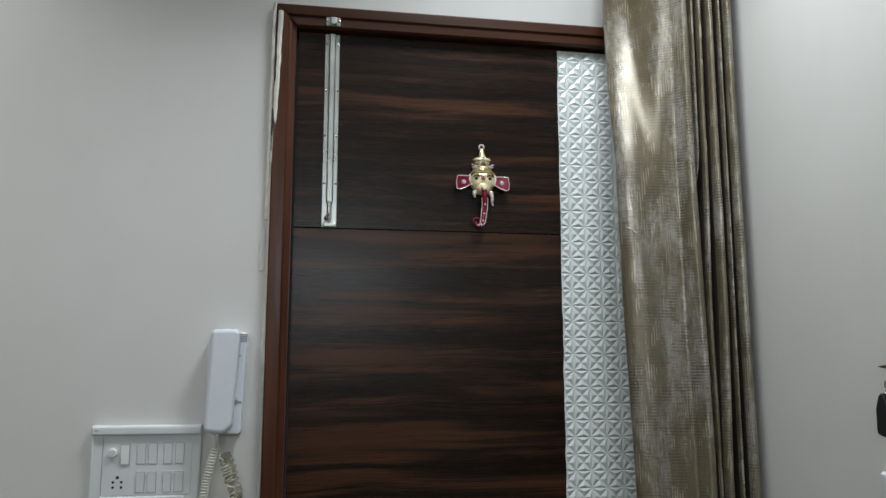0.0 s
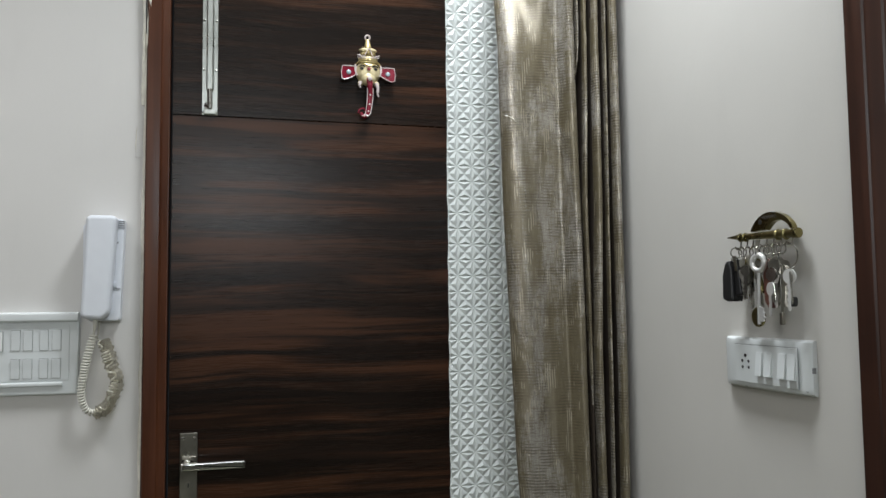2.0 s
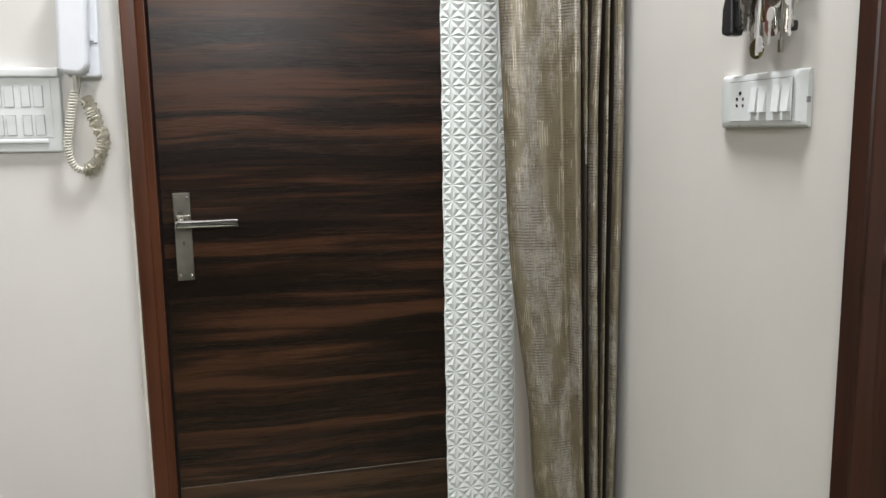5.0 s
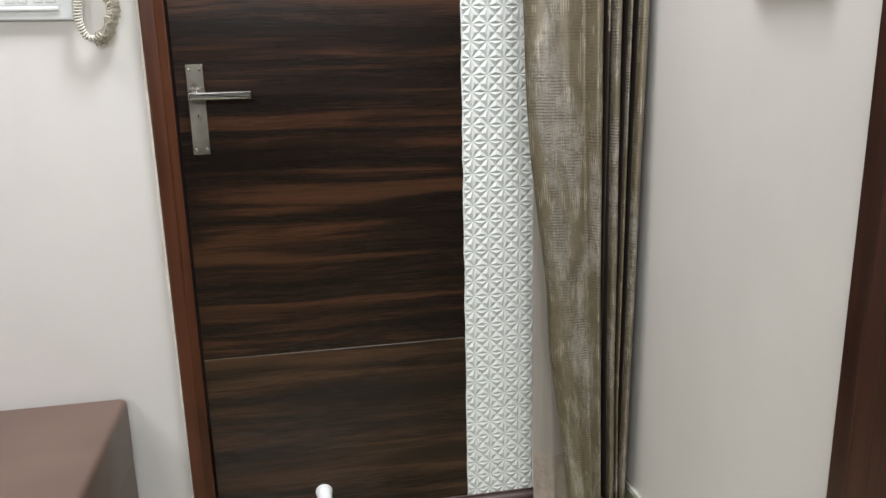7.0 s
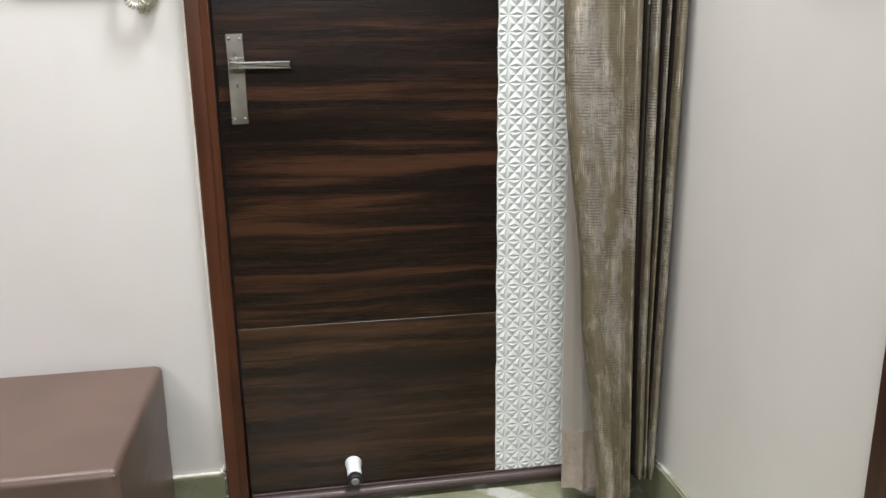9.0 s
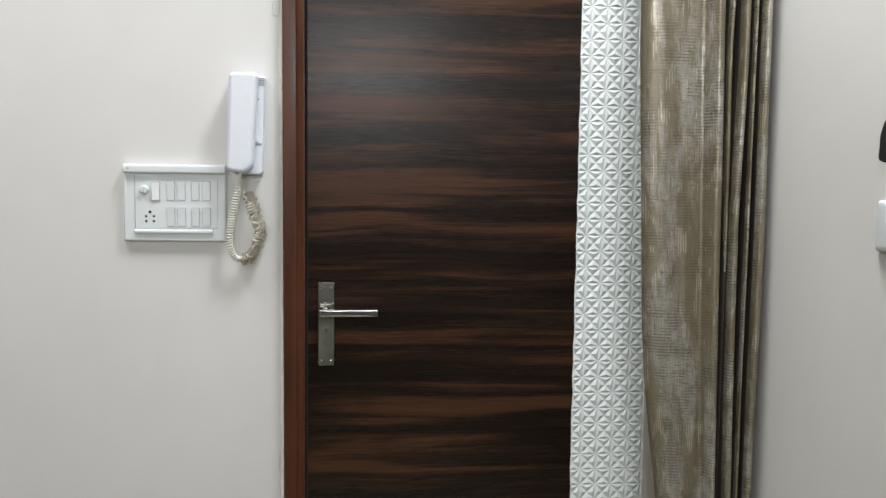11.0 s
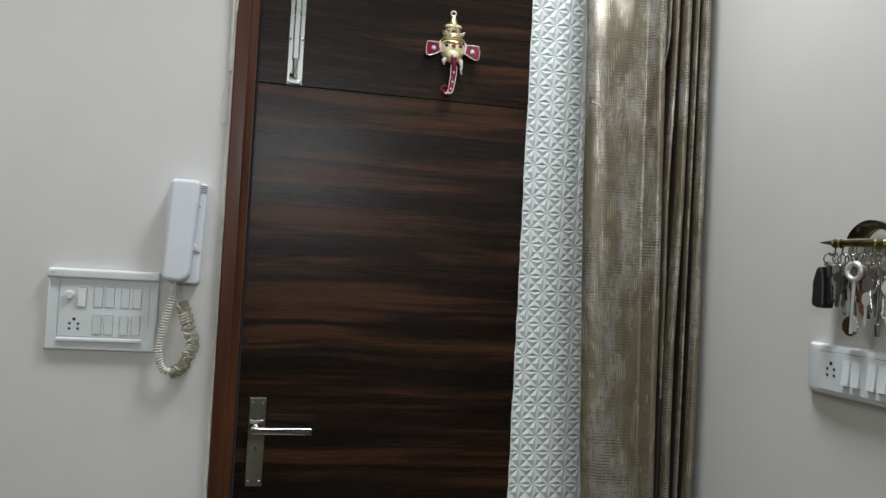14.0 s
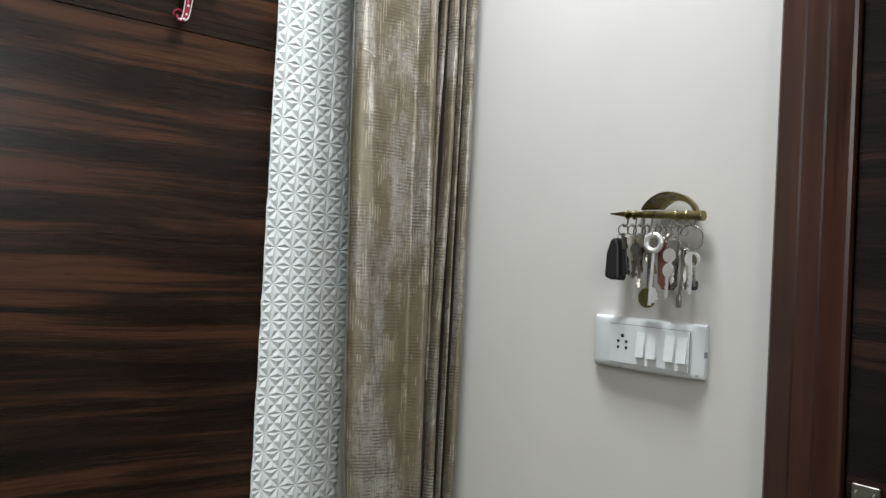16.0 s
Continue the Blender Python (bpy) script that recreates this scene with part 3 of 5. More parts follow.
for x in (0.0615, 0.0855):
    bm = NB()
    ball(bm, (x, YW - 0.0225, 2.128), 0.0026, 0.0014, 0.0026, 0, 10, 6)
    part("screw", bm, M_CHROME, keeper, smooth=True)


# lever handle
def lever_lock(name, label, to3, lever_len):
    """to3(u, v, t): along the leaf, up, out of the leaf."""
    o = Vector(to3(0.0, 0.0, 0.0))
    hd = thing(name, o, label, "door handle")
    bm = NB()
    slab(bm, rounded(-0.0165, 0.0165, -0.088, 0.088, 0.0015, 2), to3, 0.0, 0.004, 0.001)
    part("back_plate", bm, M_STEEL, hd)
    bm = NB()
    tube(bm, [to3(-0.002, 0.030, 0.003), to3(-0.002, 0.030, 0.016), to3(-0.002, 0.030, 0.022)], [0.0125, 0.0120, 0.0095], 20)
    part("rose", bm, M_CHROME, hd, smooth=True)
    bm = NB()
    slab(bm, rounded(-0.0135, 0.0125, 0.0165, 0.0435, 0.002, 3), to3, 0.0035, 0.0075, 0.0012)
    part("rose_plate", bm, M_STEEL, hd)
    bm = NB()
    tube(bm, [to3(-0.002, 0.030, 0.020), to3(-0.002, 0.030, 0.037)], [0.0085, 0.0080], 14)
    slab(bm, rounded(-0.0115, lever_len, 0.0215, 0.0360, 0.0012, 2), to3, 0.0335, 0.0440, 0.0034)
    part("lever", bm, M_CHROME, hd, "polished flat lever")
    bm = NB()
    tube(bm, [to3(0.0, -0.012, 0.003), to3(0.0, -0.012, 0.0065)], [0.0068, 0.0062], 18)
    box_pts = rounded(-0.0022, 0.0022, -0.030, -0.013, 0.002, 3)
    slab(bm, box_pts, to3, 0.003, 0.0058)
    part("key_cylinder", bm, M_STEEL, hd, smooth=True)
    bm = NB()
    slab(bm, rounded(-0.0011, 0.0011, -0.0165, -0.0085, 0.001, 2), to3, 0.0063, 0.0069)
    part("keyhole", bm, M_DARK, hd)
    for u, v in ((-0.0105, 0.078), (0.0105, 0.078), (-0.0105, -0.078), (0.0105, -0.078)):
        bm = NB()
        tube(bm, [to3(u, v, 0.0035), to3(u, v, 0.0052), to3(u, v, 0.0058)], [0.0032, 0.003, 0.0018], 12)
        part("screw", bm, M_CHROME, hd, smooth=True)
    return hd


lever_lock("lever_handle", "steel lever handle on a long lock plate", lambda u, v, t: (0.0405 + u, YD - t, 0.965 + v), 0.107)

# seal at the foot of the door and the stopper
bm = NB()
tube(bm, [(0.004, YD - 0.012, 0.022), (0.2, YD - 0.0125, 0.0215), (0.5, YD - 0.012, 0.0225), (0.85, YD - 0.012, 0.022)], 0.0115, 14)
box(bm, 0.004, 0.85, YD - 0.006, YD - 0.0003, 0.013, 0.037, 0.001, 1)
solo("door_seal", bm, M_SEAL, (0.43, YD - 0.01, 0.012), "brown rubber seal along the foot of the door", "door seal", smooth=True)
st = thing("door_stopper", (0.236, YD, 0.0820), "white door stopper with black rubber tip", "door stopper")
bm = NB()
tube(bm, [(0.236, YD, 0.0920), (0.236, YD - 0.004, 0.0915), (0.236, YD - 0.0045, 0.0915), (0.236, YD - 0.048, 0.0840), (0.236, YD - 0.050, 0.0837)], [0.019, 0.019, 0.0165, 0.0165, 0.0155], 24)
part("body", bm, M_PLASTIC, st, smooth=True)
bm = NB()
tube(bm, [(0.236, YD - 0.0498, 0.0837), (0.2362, YD - 0.060, 0.0820), (0.2362, YD - 0.063, 0.0813)], [0.0168, 0.0168, 0.0135], 24)
part("rubber_tip", bm, M_BLACK, st, "black rubber tip", smooth=True)
bm = NB()
tube(bm, [(0.236, YD - 0.0632, 0.0813), (0.236, YD - 0.0665, 0.0808)], [0.009, 0.008], 18)
part("end_cap", bm, M_GREY, st, smooth=True)

# ornament on the door, one mesh
bm = NB()
cx, yo = 0.3975, YD - 0.001
ring(bm, (cx, yo - 0.004, 1.8745), 0.0050, 0.0021, (0, 1, 0.2), 18, 8, 3)
tube(bm, [(cx, yo - 0.004, 1.869), (cx, yo - 0.008, 1.858), (cx, yo - 0.009, 1.850)], [0.0045, 0.0065, 0.0085], 14, 0, True, 0.7)
ball(bm, (cx, yo - 0.008, 1.8445), 0.0195, 0.0095, 0.0065, 1)
ball(bm, (cx, yo - 0.008, 1.8365), 0.0175, 0.0100, 0.0060, 0)
ball(bm, (cx, yo - 0.009, 1.8255), 0.0215, 0.0110, 0.0070, 1)
ball(bm, (cx, yo - 0.009, 1.8170), 0.0235, 0.0120, 0.0065, 0)
ball(bm, (cx, yo - 0.008, 1.797), 0.0270, 0.0140, 0.0260, 1, 22, 14)
ball(bm, (cx, yo - 0.012, 1.782), 0.0165, 0.0115, 0.0160, 1, 18, 12)
ball(bm, (cx, yo - 0.0175, 1.838), 0.0050, 0.0030, 0.0060, 0, 10, 8)
tube(bm, spline([(cx - 0.030, yo - 0.008, 1.806), (cx - 0.020, yo - 0.015, 1.818), (cx, yo - 0.021, 1.8215), (cx + 0.020, yo - 0.015, 1.818), (cx + 0.030, yo - 0.008, 1.806)], 6), 0.0016, 7, 0)
tube(bm, spline([(cx - 0.022, yo - 0.016, 1.806), (cx - 0.010, yo - 0.0205, 1.811), (cx, yo - 0.022, 1.8075), (cx + 0.010, yo - 0.0205, 1.811), (cx + 0.022, yo - 0.016, 1.806)], 6), 0.0012, 7, 0)
for s in (-1, 1):
    ear = [(0.026, 1.807), (0.040, 1.8075), (0.0555, 1.8065), (0.0580, 1.792), (0.0565, 1.779), (0.050, 1.777), (0.038, 1.782), (0.027, 1.789)]
    slab(bm, [(cx + s * u, z) for u, z in ear], lambda u, v, t: (u, yo - 0.006 - t - 0.12 * abs(u - cx), v), 0.0, 0.0045, 0.0012, 2)
    rim = [Vector((cx + s * u, yo - 0.0108 - 0.12 * u, z)) for u, z in ear]
    tube(bm, rim + [rim[0]], 0.0011, 7, 3)
    ball(bm, (cx + s * 0.042, yo - 0.0165, 1.7935), 0.0052, 0.0020, 0.0052, 5, 10, 6)
    ball(bm, (cx + s * 0.0145, yo - 0.0195, 1.8015), 0.0040, 0.0022, 0.0030, 4, 10, 7)
    tube(bm, spline([(cx + s * 0.020, yo - 0.0195, 1.8065), (cx + s * 0.0145, yo - 0.0205, 1.8085), (cx + s * 0.008, yo - 0.0215, 1.806)], 5), 0.0010, 6, 4)
    ball(bm, (cx + s * 0.0175 + 0.001, yo - 0.010, 1.7715), 0.0060, 0.0055, 0.0065, 1, 10, 8)
tube(bm, spline([(cx + 0.017, yo - 0.012, 1.773), (cx + 0.0205, yo - 0.014, 1.762), (cx + 0.0195, yo - 0.0145, 1.7505), (cx + 0.0225, yo - 0.0145, 1.744)], 5), [0.0048 - 0.00023 * k for k in range(16)], 9, 3)
tube(bm, spline([(cx - 0.016, yo - 0.012, 1.774), (cx - 0.0185, yo - 0.014, 1.767), (cx - 0.0165, yo - 0.014, 1.761)], 5), [0.0046 - 0.0003 * k for k in range(11)], 9, 3)
trunk = spline([(cx + 0.001, yo - 0.020, 1.781), (cx + 0.002, yo - 0.021, 1.766), (cx + 0.003, yo - 0.017, 1.745), (cx + 0.001, yo - 0.015, 1.722), (cx - 0.002, yo - 0.015, 1.706), (cx - 0.008, yo - 0.016, 1.6995), (cx - 0.014, yo - 0.016, 1.702), (cx - 0.0165, yo - 0.016, 1.7075)], 6)
nt = len(trunk)
tube(bm, trunk, [0.0068 - 0.0034 * k / (nt - 1) for k in range(nt)], 14, 2)
for k in range(12, nt - 8, 5):
    ball(bm, trunk[k] + Vector((0, -(0.0068 - 0.0034 * k / (nt - 1)), 0)), 0.0021, 0.0012, 0.0021, 3, 8, 6)
tube(bm, [p + Vector((0.0064 - 0.0030 * k / (nt - 1), -0.003, 0)) for k, p in enumerate(trunk[8:nt - 10])], 0.0010, 6, 3)
tube(bm, [p + Vector((-0.0064 + 0.0030 * k / (nt - 1), -0.003, 0)) for k, p in enumerate(trunk[8:nt - 10])], 0.0010, 6, 3)
ball(bm, (cx + 0.001, yo - 0.0285, 1.7785), 0.0048, 0.0022, 0.0048, 3, 12, 8)
tube(bm, spline([(cx - 0.004, yo - 0.0225, 1.804), (cx - 0.0015, yo - 0.0232, 1.798), (cx, yo - 0.0235, 1.8055), (cx + 0.0015, yo - 0.0232, 1.798), (cx + 0.004, yo - 0.0225, 1.804)], 5), 0.0011, 6, 2)
for k in range(9):
    w = -1.2 + 0.3 * k
    ball(bm, (cx + 0.0235 * math.sin(w), yo - 0.0215 + 0.006 * abs(w), 1.8290 - 0.0035 * math.cos(w)), 0.0019, 0.0014, 0.0019, 3, 8, 6)
tube(bm, spline([(cx - 0.024, yo - 0.016, 1.833), (cx - 0.010, yo - 0.0195, 1.829), (cx, yo - 0.021, 1.846), (cx + 0.010, yo - 0.0195, 1.829), (cx + 0.024, yo - 0.016, 1.833)], 6), 0.0012, 6, 3)
tube(bm, spline([(cx - 0.004, yo - 0.017, 1.709), (cx - 0.012, yo - 0.017, 1.7165), (cx - 0.020, yo - 0.016, 1.7125), (cx - 0.0215, yo - 0.016, 1.706)], 5), 0.0017, 7, 2)
for s_ in (-1, 1):
    tube(bm, spline([(cx + s_ * 0.027, yo - 0.012, 1.812), (cx + s_ * 0.0285, yo - 0.014, 1.800), (cx + s_ * 0.024, yo - 0.016, 1.787)], 5), 0.0016, 6, 3)
solo("elephant_ornament", bm, [M_GOLD, M_CREAMG, M_RED, M_PINKW, M_DARK, M_STONE], (cx, YD, 1.79), "gold elephant head ornament with red ears and trunk", "ornament", smooth=True)

# ---- intercom handset on the wall ----
ph = thing("intercom_phone", (-0.115, YW, 1.276), "pale grey intercom handset on the wall", "intercom")
bm = NB()
slab(bm, rounded(-0.137, -0.0800, 1.2755, 1.4705, 0.006, 4), lambda u, v, t: (u - 0.006 * (1.4725 - v) / 0.197, YW - t, v), 0.0, 0.026, 0.003)
part("cradle", bm, M_PHONE, ph, smooth=True)
def handset_loop(bm, inset, t):
    """One round of the handset's shell, drawn in by inset, at depth t."""
    out = []
    for cu, cv, r, a0 in ((-0.1025, 1.4670, 0.0100, 0), (-0.1375, 1.4670, 0.0100, 90), (-0.1420, 1.2925, 0.0105, 180), (-0.1205, 1.3010, 0.0210, 270)):
        for k in range(9):
            w = radians(a0 + 90 * k / 8)
            u, v = cu + (r - inset) * math.cos(w), cv + (r - inset) * math.sin(w)
            slant = 0.0035 * (1.47 - v) / 0.19 * (0.4 + 0.6 * min(1.0, max(0.0, (u + 0.140) / 0.03)))
            out.append(bm.verts.new((u + 0.0015 - slant, YW - t - 0.004 * math.cos((v - 1.378) / 0.1 * 1.4), v - 0.002)))
    return out


bm = NB()
loops = [handset_loop(bm, d, t) for d, t in ((0.0, 0.026), (0.0, 0.0440), (0.0007, 0.0474), (0.0025, 0.0500), (0.0050, 0.0515), (0.0085, 0.0520))]
bm.faces.new(loops[0])
bm.faces.new(loops[-1])
for a, b in zip(loops, loops[1:]):
    for k in range(len(a)):
        bm.faces.new((a[k], a[(k + 1) % len(a)], b[(k + 1) % len(a)], b[k]))
bmesh.ops.recalc_face_normals(bm, faces=bm.faces)
part("handset", bm, M_PHONE, ph, smooth=True)
bm = NB()
slab(bm, [(-0.158, 1.455), (-0.150, 1.468), (-0.149, 1.30), (-0.156, 1.33)], lambda u, v, t: (u + 0.004, YW - t, v), 0.006, 0.024)
part("cradle_lip", bm, M_PHONE, ph)
for k in range(4):
    bm = NB()
    box(bm, -0.0925, -0.0800, YW - 0.0268, YW - 0.0255, 1.4525 + 0.0042 * k, 1.4541 + 0.0042 * k)
    part("speaker_slot", bm, M_GREY, ph)
for z in (1.4235, 1.335):
    bm = NB()
    box(bm, -0.0950, -0.0860 if z < 1.4 else -0.0905, YW - 0.0275, YW - 0.0255, z, z + 0.0028, 0.0006, 1)
    part("hook_mark", bm, M_GREY, ph)
bm = NB()
tube(bm, [(-0.1180, YW - 0.024, 1.466), (-0.1180, YW - 0.024, 1.4745), (-0.1180, YW - 0.024, 1.4765)], [0.0085, 0.0080, 0.0055], 14)
part("top_knob", bm, M_PLASTIC_BRIGHT, ph, smooth=True)
bm = NB()
box(bm, -0.0985, -0.092, YW - 0.030, YW - 0.025, 1.340, 1.350, 0.001, 1)
part("hook_tab", bm, M_PHONE, ph)
# coiled cord
path = spline([(-0.131, YW - 0.030, 1.250), (-0.1375, YW - 0.030, 1.225), (-0.147, YW - 0.028, 1.180), (-0.1515, YW - 0.026, 1.140), (-0.144, YW - 0.023, 1.112), (-0.130, YW - 0.021, 1.104), (-0.112, YW - 0.020, 1.114), (-0.101, YW - 0.022, 1.136), (-0.0935, YW - 0.022, 1.162), (-0.1035, YW - 0.021, 1.189), (-0.1125, YW - 0.022, 1.222), (-0.1235, YW - 0.016, 1.245)], 60)
cum = [0.0]
for a, b in zip(path, path[1:]):
    cum.append(cum[-1] + (b - a).length)
N = 900
coil = []
for k in range(N + 1):
    s = cum[-1] * k / N
    i = min(int(np.searchsorted(cum, s)), len(path) - 1)
    d = (path[min(i + 1, len(path) - 1)] - path[max(i - 1, 0)]).normalized()
    a = d.cross(Vector((0, 1, 0))).normalized()
    b = d.cross(a)
    u = s / cum[-1]
    w = 2 * math.pi * (60 * u if u < 0.5 else 30 + 26 * (u - 0.5) + 1.1 * math.sin(34 * (u - 0.5)))
    r = 0.0056 + 0.0008 * math.sin(9 * u) + (0.0008 * math.sin(60 * u) if u > 0.5 else 0.0)
    coil.append(path[i] + r * (math.cos(w) * a + math.sin(w) * b))
bm = NB()
tube(bm, coil, 0.0019, 7)
tube(bm, [(-0.128, YW - 0.036, 1.284), (-0.129, YW - 0.034, 1.268), (-0.131, YW - 0.030, 1.250), tuple(coil[0])], [0.0038, 0.0034, 0.0018, 0.0014], 8)
tube(bm, [tuple(coil[-1]), (-0.1255, YW - 0.012, 1.255), (-0.1245, YW - 0.012, 1.279)], [0.0014, 0.0018, 0.0032], 8)
part("coiled_cord", bm, M_CORD, ph, "cream coiled cord", smooth="all")
# crumpled clear sleeve left on the outer half of the cord
rnd = random.Random(8)
bm = NB()
half = [p + Vector((0.004, 0.004, -0.001)) for p in path[int(len(path) * 0.44):int(len(path) * 0.97):7]]
tube(bm, half, [(0.0100 + 0.0042 * rnd.random()) * (0.6 if k in (0, len(half) - 1) else 1.0) for k in range(len(half))], 12)
for v in bm.verts:
    v.co += Vector((rnd.uniform(-1, 1), rnd.uniform(-1, 1), rnd.uniform(-1, 1))) * 0.0009
    v.co.y = min(v.co.y, YW - 0.001)
part("plastic_sleeve", bm, M_SLEEVE, ph, "crumpled greyish plastic sleeve")


# ---- switch plates ----
def rocker(parent, to3, u0, u1, v0, v1, base, on, material, lift=0.0024, flat=False):
    """A rocker switch: its face tips about the middle."""
    bm = NB()
    prof = [(v0, base), (v0, base + (0.0012 if on else lift + 0.0012)), ((v0 + v1) / 2, base + (0.0012 + lift / 2 if flat else 0.0016)), (v1, base + (lift + 0.0012 if on else 0.0012)), (v1, base)]
    lo = [bm.verts.new(to3(u0, v, t)) for v, t in prof]
    hi = [bm.verts.new(to3(u1, v, t)) for v, t in prof]
    n = len(prof)
    for k in range(n):
        bm.faces.new((lo[k], lo[(k + 1) % n], hi[(k + 1) % n], hi[k]))
    bm.faces.new(lo), bm.faces.new(hi)
    sw = part("rocker_switch", bm, material, parent)
    bm = NB()
    g = 0.0007
    slab(bm, [(u0 - g, v0 - g), (u1 + g, v0 - g), (u1 + g, v1 + g), (u0 - g, v1 + g)], to3, base - 0.001, base + 0.0003)
    part("switch_gap", bm, M_GAP, sw)


def socket(parent, to3, u, v, base, k=1.0):
    for du, dv, r in ((0, 0.0100, 0.0030), (-0.0075, 0.0015, 0.0024), (0.0075, 0.0015, 0.0024), (-0.0075, -0.0080, 0.0024), (0.0075, -0.0080, 0.0024)):
        bm = NB()
        tube(bm, [to3(u + du * k, v + dv * k, base - 0.0006), to3(u + du * k, v + dv * k, base + 0.0005)], r * k, 12)
        part("socket_hole", bm, M_BLACK, parent)


pl = thing("switch_plate", (-0.26, YW, 1.138), "white plate with eight switches, dimmer and socket", "switch plate")
to_n = lambda u, v, t: (u, YW - t, v)
bm = NB()
slab(bm, [(-0.361, 1.1395), (-0.1605, 1.1385), (-0.1595, 1.2935), (-0.358, 1.2935)], to_n, 0.0, 0.012, 0.0045)
part("plate", bm, M_PLASTIC, pl, smooth=True)
bm = NB()
slab(bm, [(-0.3585, 1.2755), (-0.1595, 1.2755), (-0.1595, 1.2928), (-0.3575, 1.2928)], to_n, 0.010, 0.0205, 0.0038)
part("top_bar", bm, M_PLASTIC, pl, smooth=True)
bm = NB()
slab(bm, [(-0.338, 1.155), (-0.186, 1.155), (-0.186, 1.163), (-0.338, 1.163)], to_n, 0.011, 0.0165, 0.0024)
part("bottom_bar", bm, M_PLASTIC, pl, smooth=True)
bm = NB()
slab(bm, rounded(-0.337, -0.176, 1.1655, 1.2715, 0.001, 2), to_n, 0.0115, 0.0130, 0.0006)
part("module_panel", bm, M_PLASTIC, pl)
bm = NB()
box(bm, -0.3378, -0.3371, YW - 0.0126, YW - 0.011, 1.1655, 1.2715)
part("panel_gap", bm, M_GREY, pl)
for u0, u1 in ((-0.275, -0.2605), (-0.2545, -0.2395), (-0.2265, -0.2125), (-0.2055, -0.1905)):
    for v0, v1, on in ((1.2225, 1.2600, False), (1.1705, 1.2065, True)):
        rocker(pl, to_n, u0, u1, v0, v1, 0.0130, True, M_PLASTIC, 0.0014)
rocker(pl, to_n, -0.3040, -0.2895, 1.2220, 1.2575, 0.0142, True, M_PLASTIC_BRIGHT, 0.0016, True)
bm = NB()
tube(bm, [to_n(-0.3190, 1.2430, 0.0128), to_n(-0.3190, 1.2430, 0.0185), to_n(-0.3190, 1.2430, 0.0195)], [0.0088, 0.0080, 0.0068], 22)
box(bm, -0.3200, -0.3180, YW - 0.0212, YW - 0.019, 1.2370, 1.2490, 0.0006, 1)
part("dimmer_knob", bm, M_PLASTIC, pl, smooth=True)
socket(pl, to_n, -0.3085, 1.1880, 0.0130, 1.0)
bm = NB()
box(bm, -0.3530, -0.3455, YW - 0.0210, YW - 0.0190, 1.2843, 1.2855)
part("print_mark", bm, M_GREY, pl)

pr = thing("switch_plate", (XR, 1.128, 1.166), "white curved plate with socket and four switches", "switch plate")
to_e = lambda u, v, t: (XR - t, u, v)
bm = NB()
n = 22
prof = []
for k in range(n + 1):
    f = k / n
    e = 2 * f - 1
    prof.append((1.0395 + f * 0.1995, 0.0075 + 0.0095 * (1 - abs(e) ** 6)))
# bowed front: grid of rows across the height
rowsv = [(0.0, 0.0), (0.0, 0.45), (0.035, 0.85), (0.12, 1.0), (0.88, 1.0), (0.965, 0.85), (1.0, 0.45), (1.0, 0.0)]
gridv = [[bm.verts.new(to_e(u, 1.1655 + 0.0785 * a, t * b)) for u, t in prof] for a, b in rowsv]
for ra, rb in zip(gridv, gridv[1:]):
    for k in range(n):
        bm.faces.new((ra[k], ra[k + 1], rb[k + 1], rb[k]))
bm.faces.new([r[0] for r in gridv]), bm.faces.new([r[-1] for r in gridv])
part("plate", bm, M_PLASTIC, pr, smooth=True)
bm = NB()
slab(bm, rounded(1.0590, 1.2010, 1.1745, 1.2325, 0.0015, 2), to_e, 0.0155, 0.0178, 0.0007)
part("module_panel", bm, M_PLASTIC, pr)
bm = NB()
box(bm, XR - 0.0174, XR - 0.0165, 1.0580, 1.2020, 1.2328, 1.2336)
box(bm, XR - 0.0174, XR - 0.0165, 1.0575, 1.0583, 1.1745, 1.2325)
part("panel_gap", bm, M_GREY, pr)
for u0, u1, on in ((1.1345, 1.1485, False), (1.1135, 1.1290, False), (1.0825, 1.0980, False), (1.0615, 1.0770, False)):
    rocker(pr, to_e, u0, u1, 1.1870, 1.2235, 0.0174, on, M_PLASTIC, 0.0042, True)
socket(pr, lambda u, v, t: to_e(2 * 1.1760 - u, v, t), 1.1760, 1.2060, 0.0178, 1.0)
bm = NB()
box(bm, XR - 0.0115, XR - 0.0105, 1.0465, 1.0525, 1.1715, 1.1725)
part("print_mark", bm, M_GREY, pr)
bm = NB()
box(bm, XR - 0.009, XR - 0.004, 1.0375, 1.0398, 1.198, 1.206)
part("clip", bm, M_GREY, pr)

# ---- key holder and keys ----
kh = thing("key_holder", (XR, 1.12, 1.40), "aged brass wall key holder with curved horn", "key holder")
XH = XR - 0.017
bm = NB()
rod = [(XH, 1.2000, 1.4030), (XH, 1.188, 1.4025), (XH, 1.168, 1.4015), (XH, 1.1675, 1.4015), (XH, 1.164, 1.4012), (XH, 1.1635, 1.4012), (XH, 1.072, 1.3985), (XH, 1.044, 1.3975), (XH, 1.0435, 1.3975), (XH, 1.034, 1.3970), (XH, 1.033, 1.3970)]
tube(bm, rod, [0.0009, 0.0025, 0.0052, 0.0052, 0.0052, 0.0052, 0.0062, 0.0062, 0.0074, 0.0074, 0.0062], 16)
part("rod", bm, M_BRASS, kh, smooth=True)
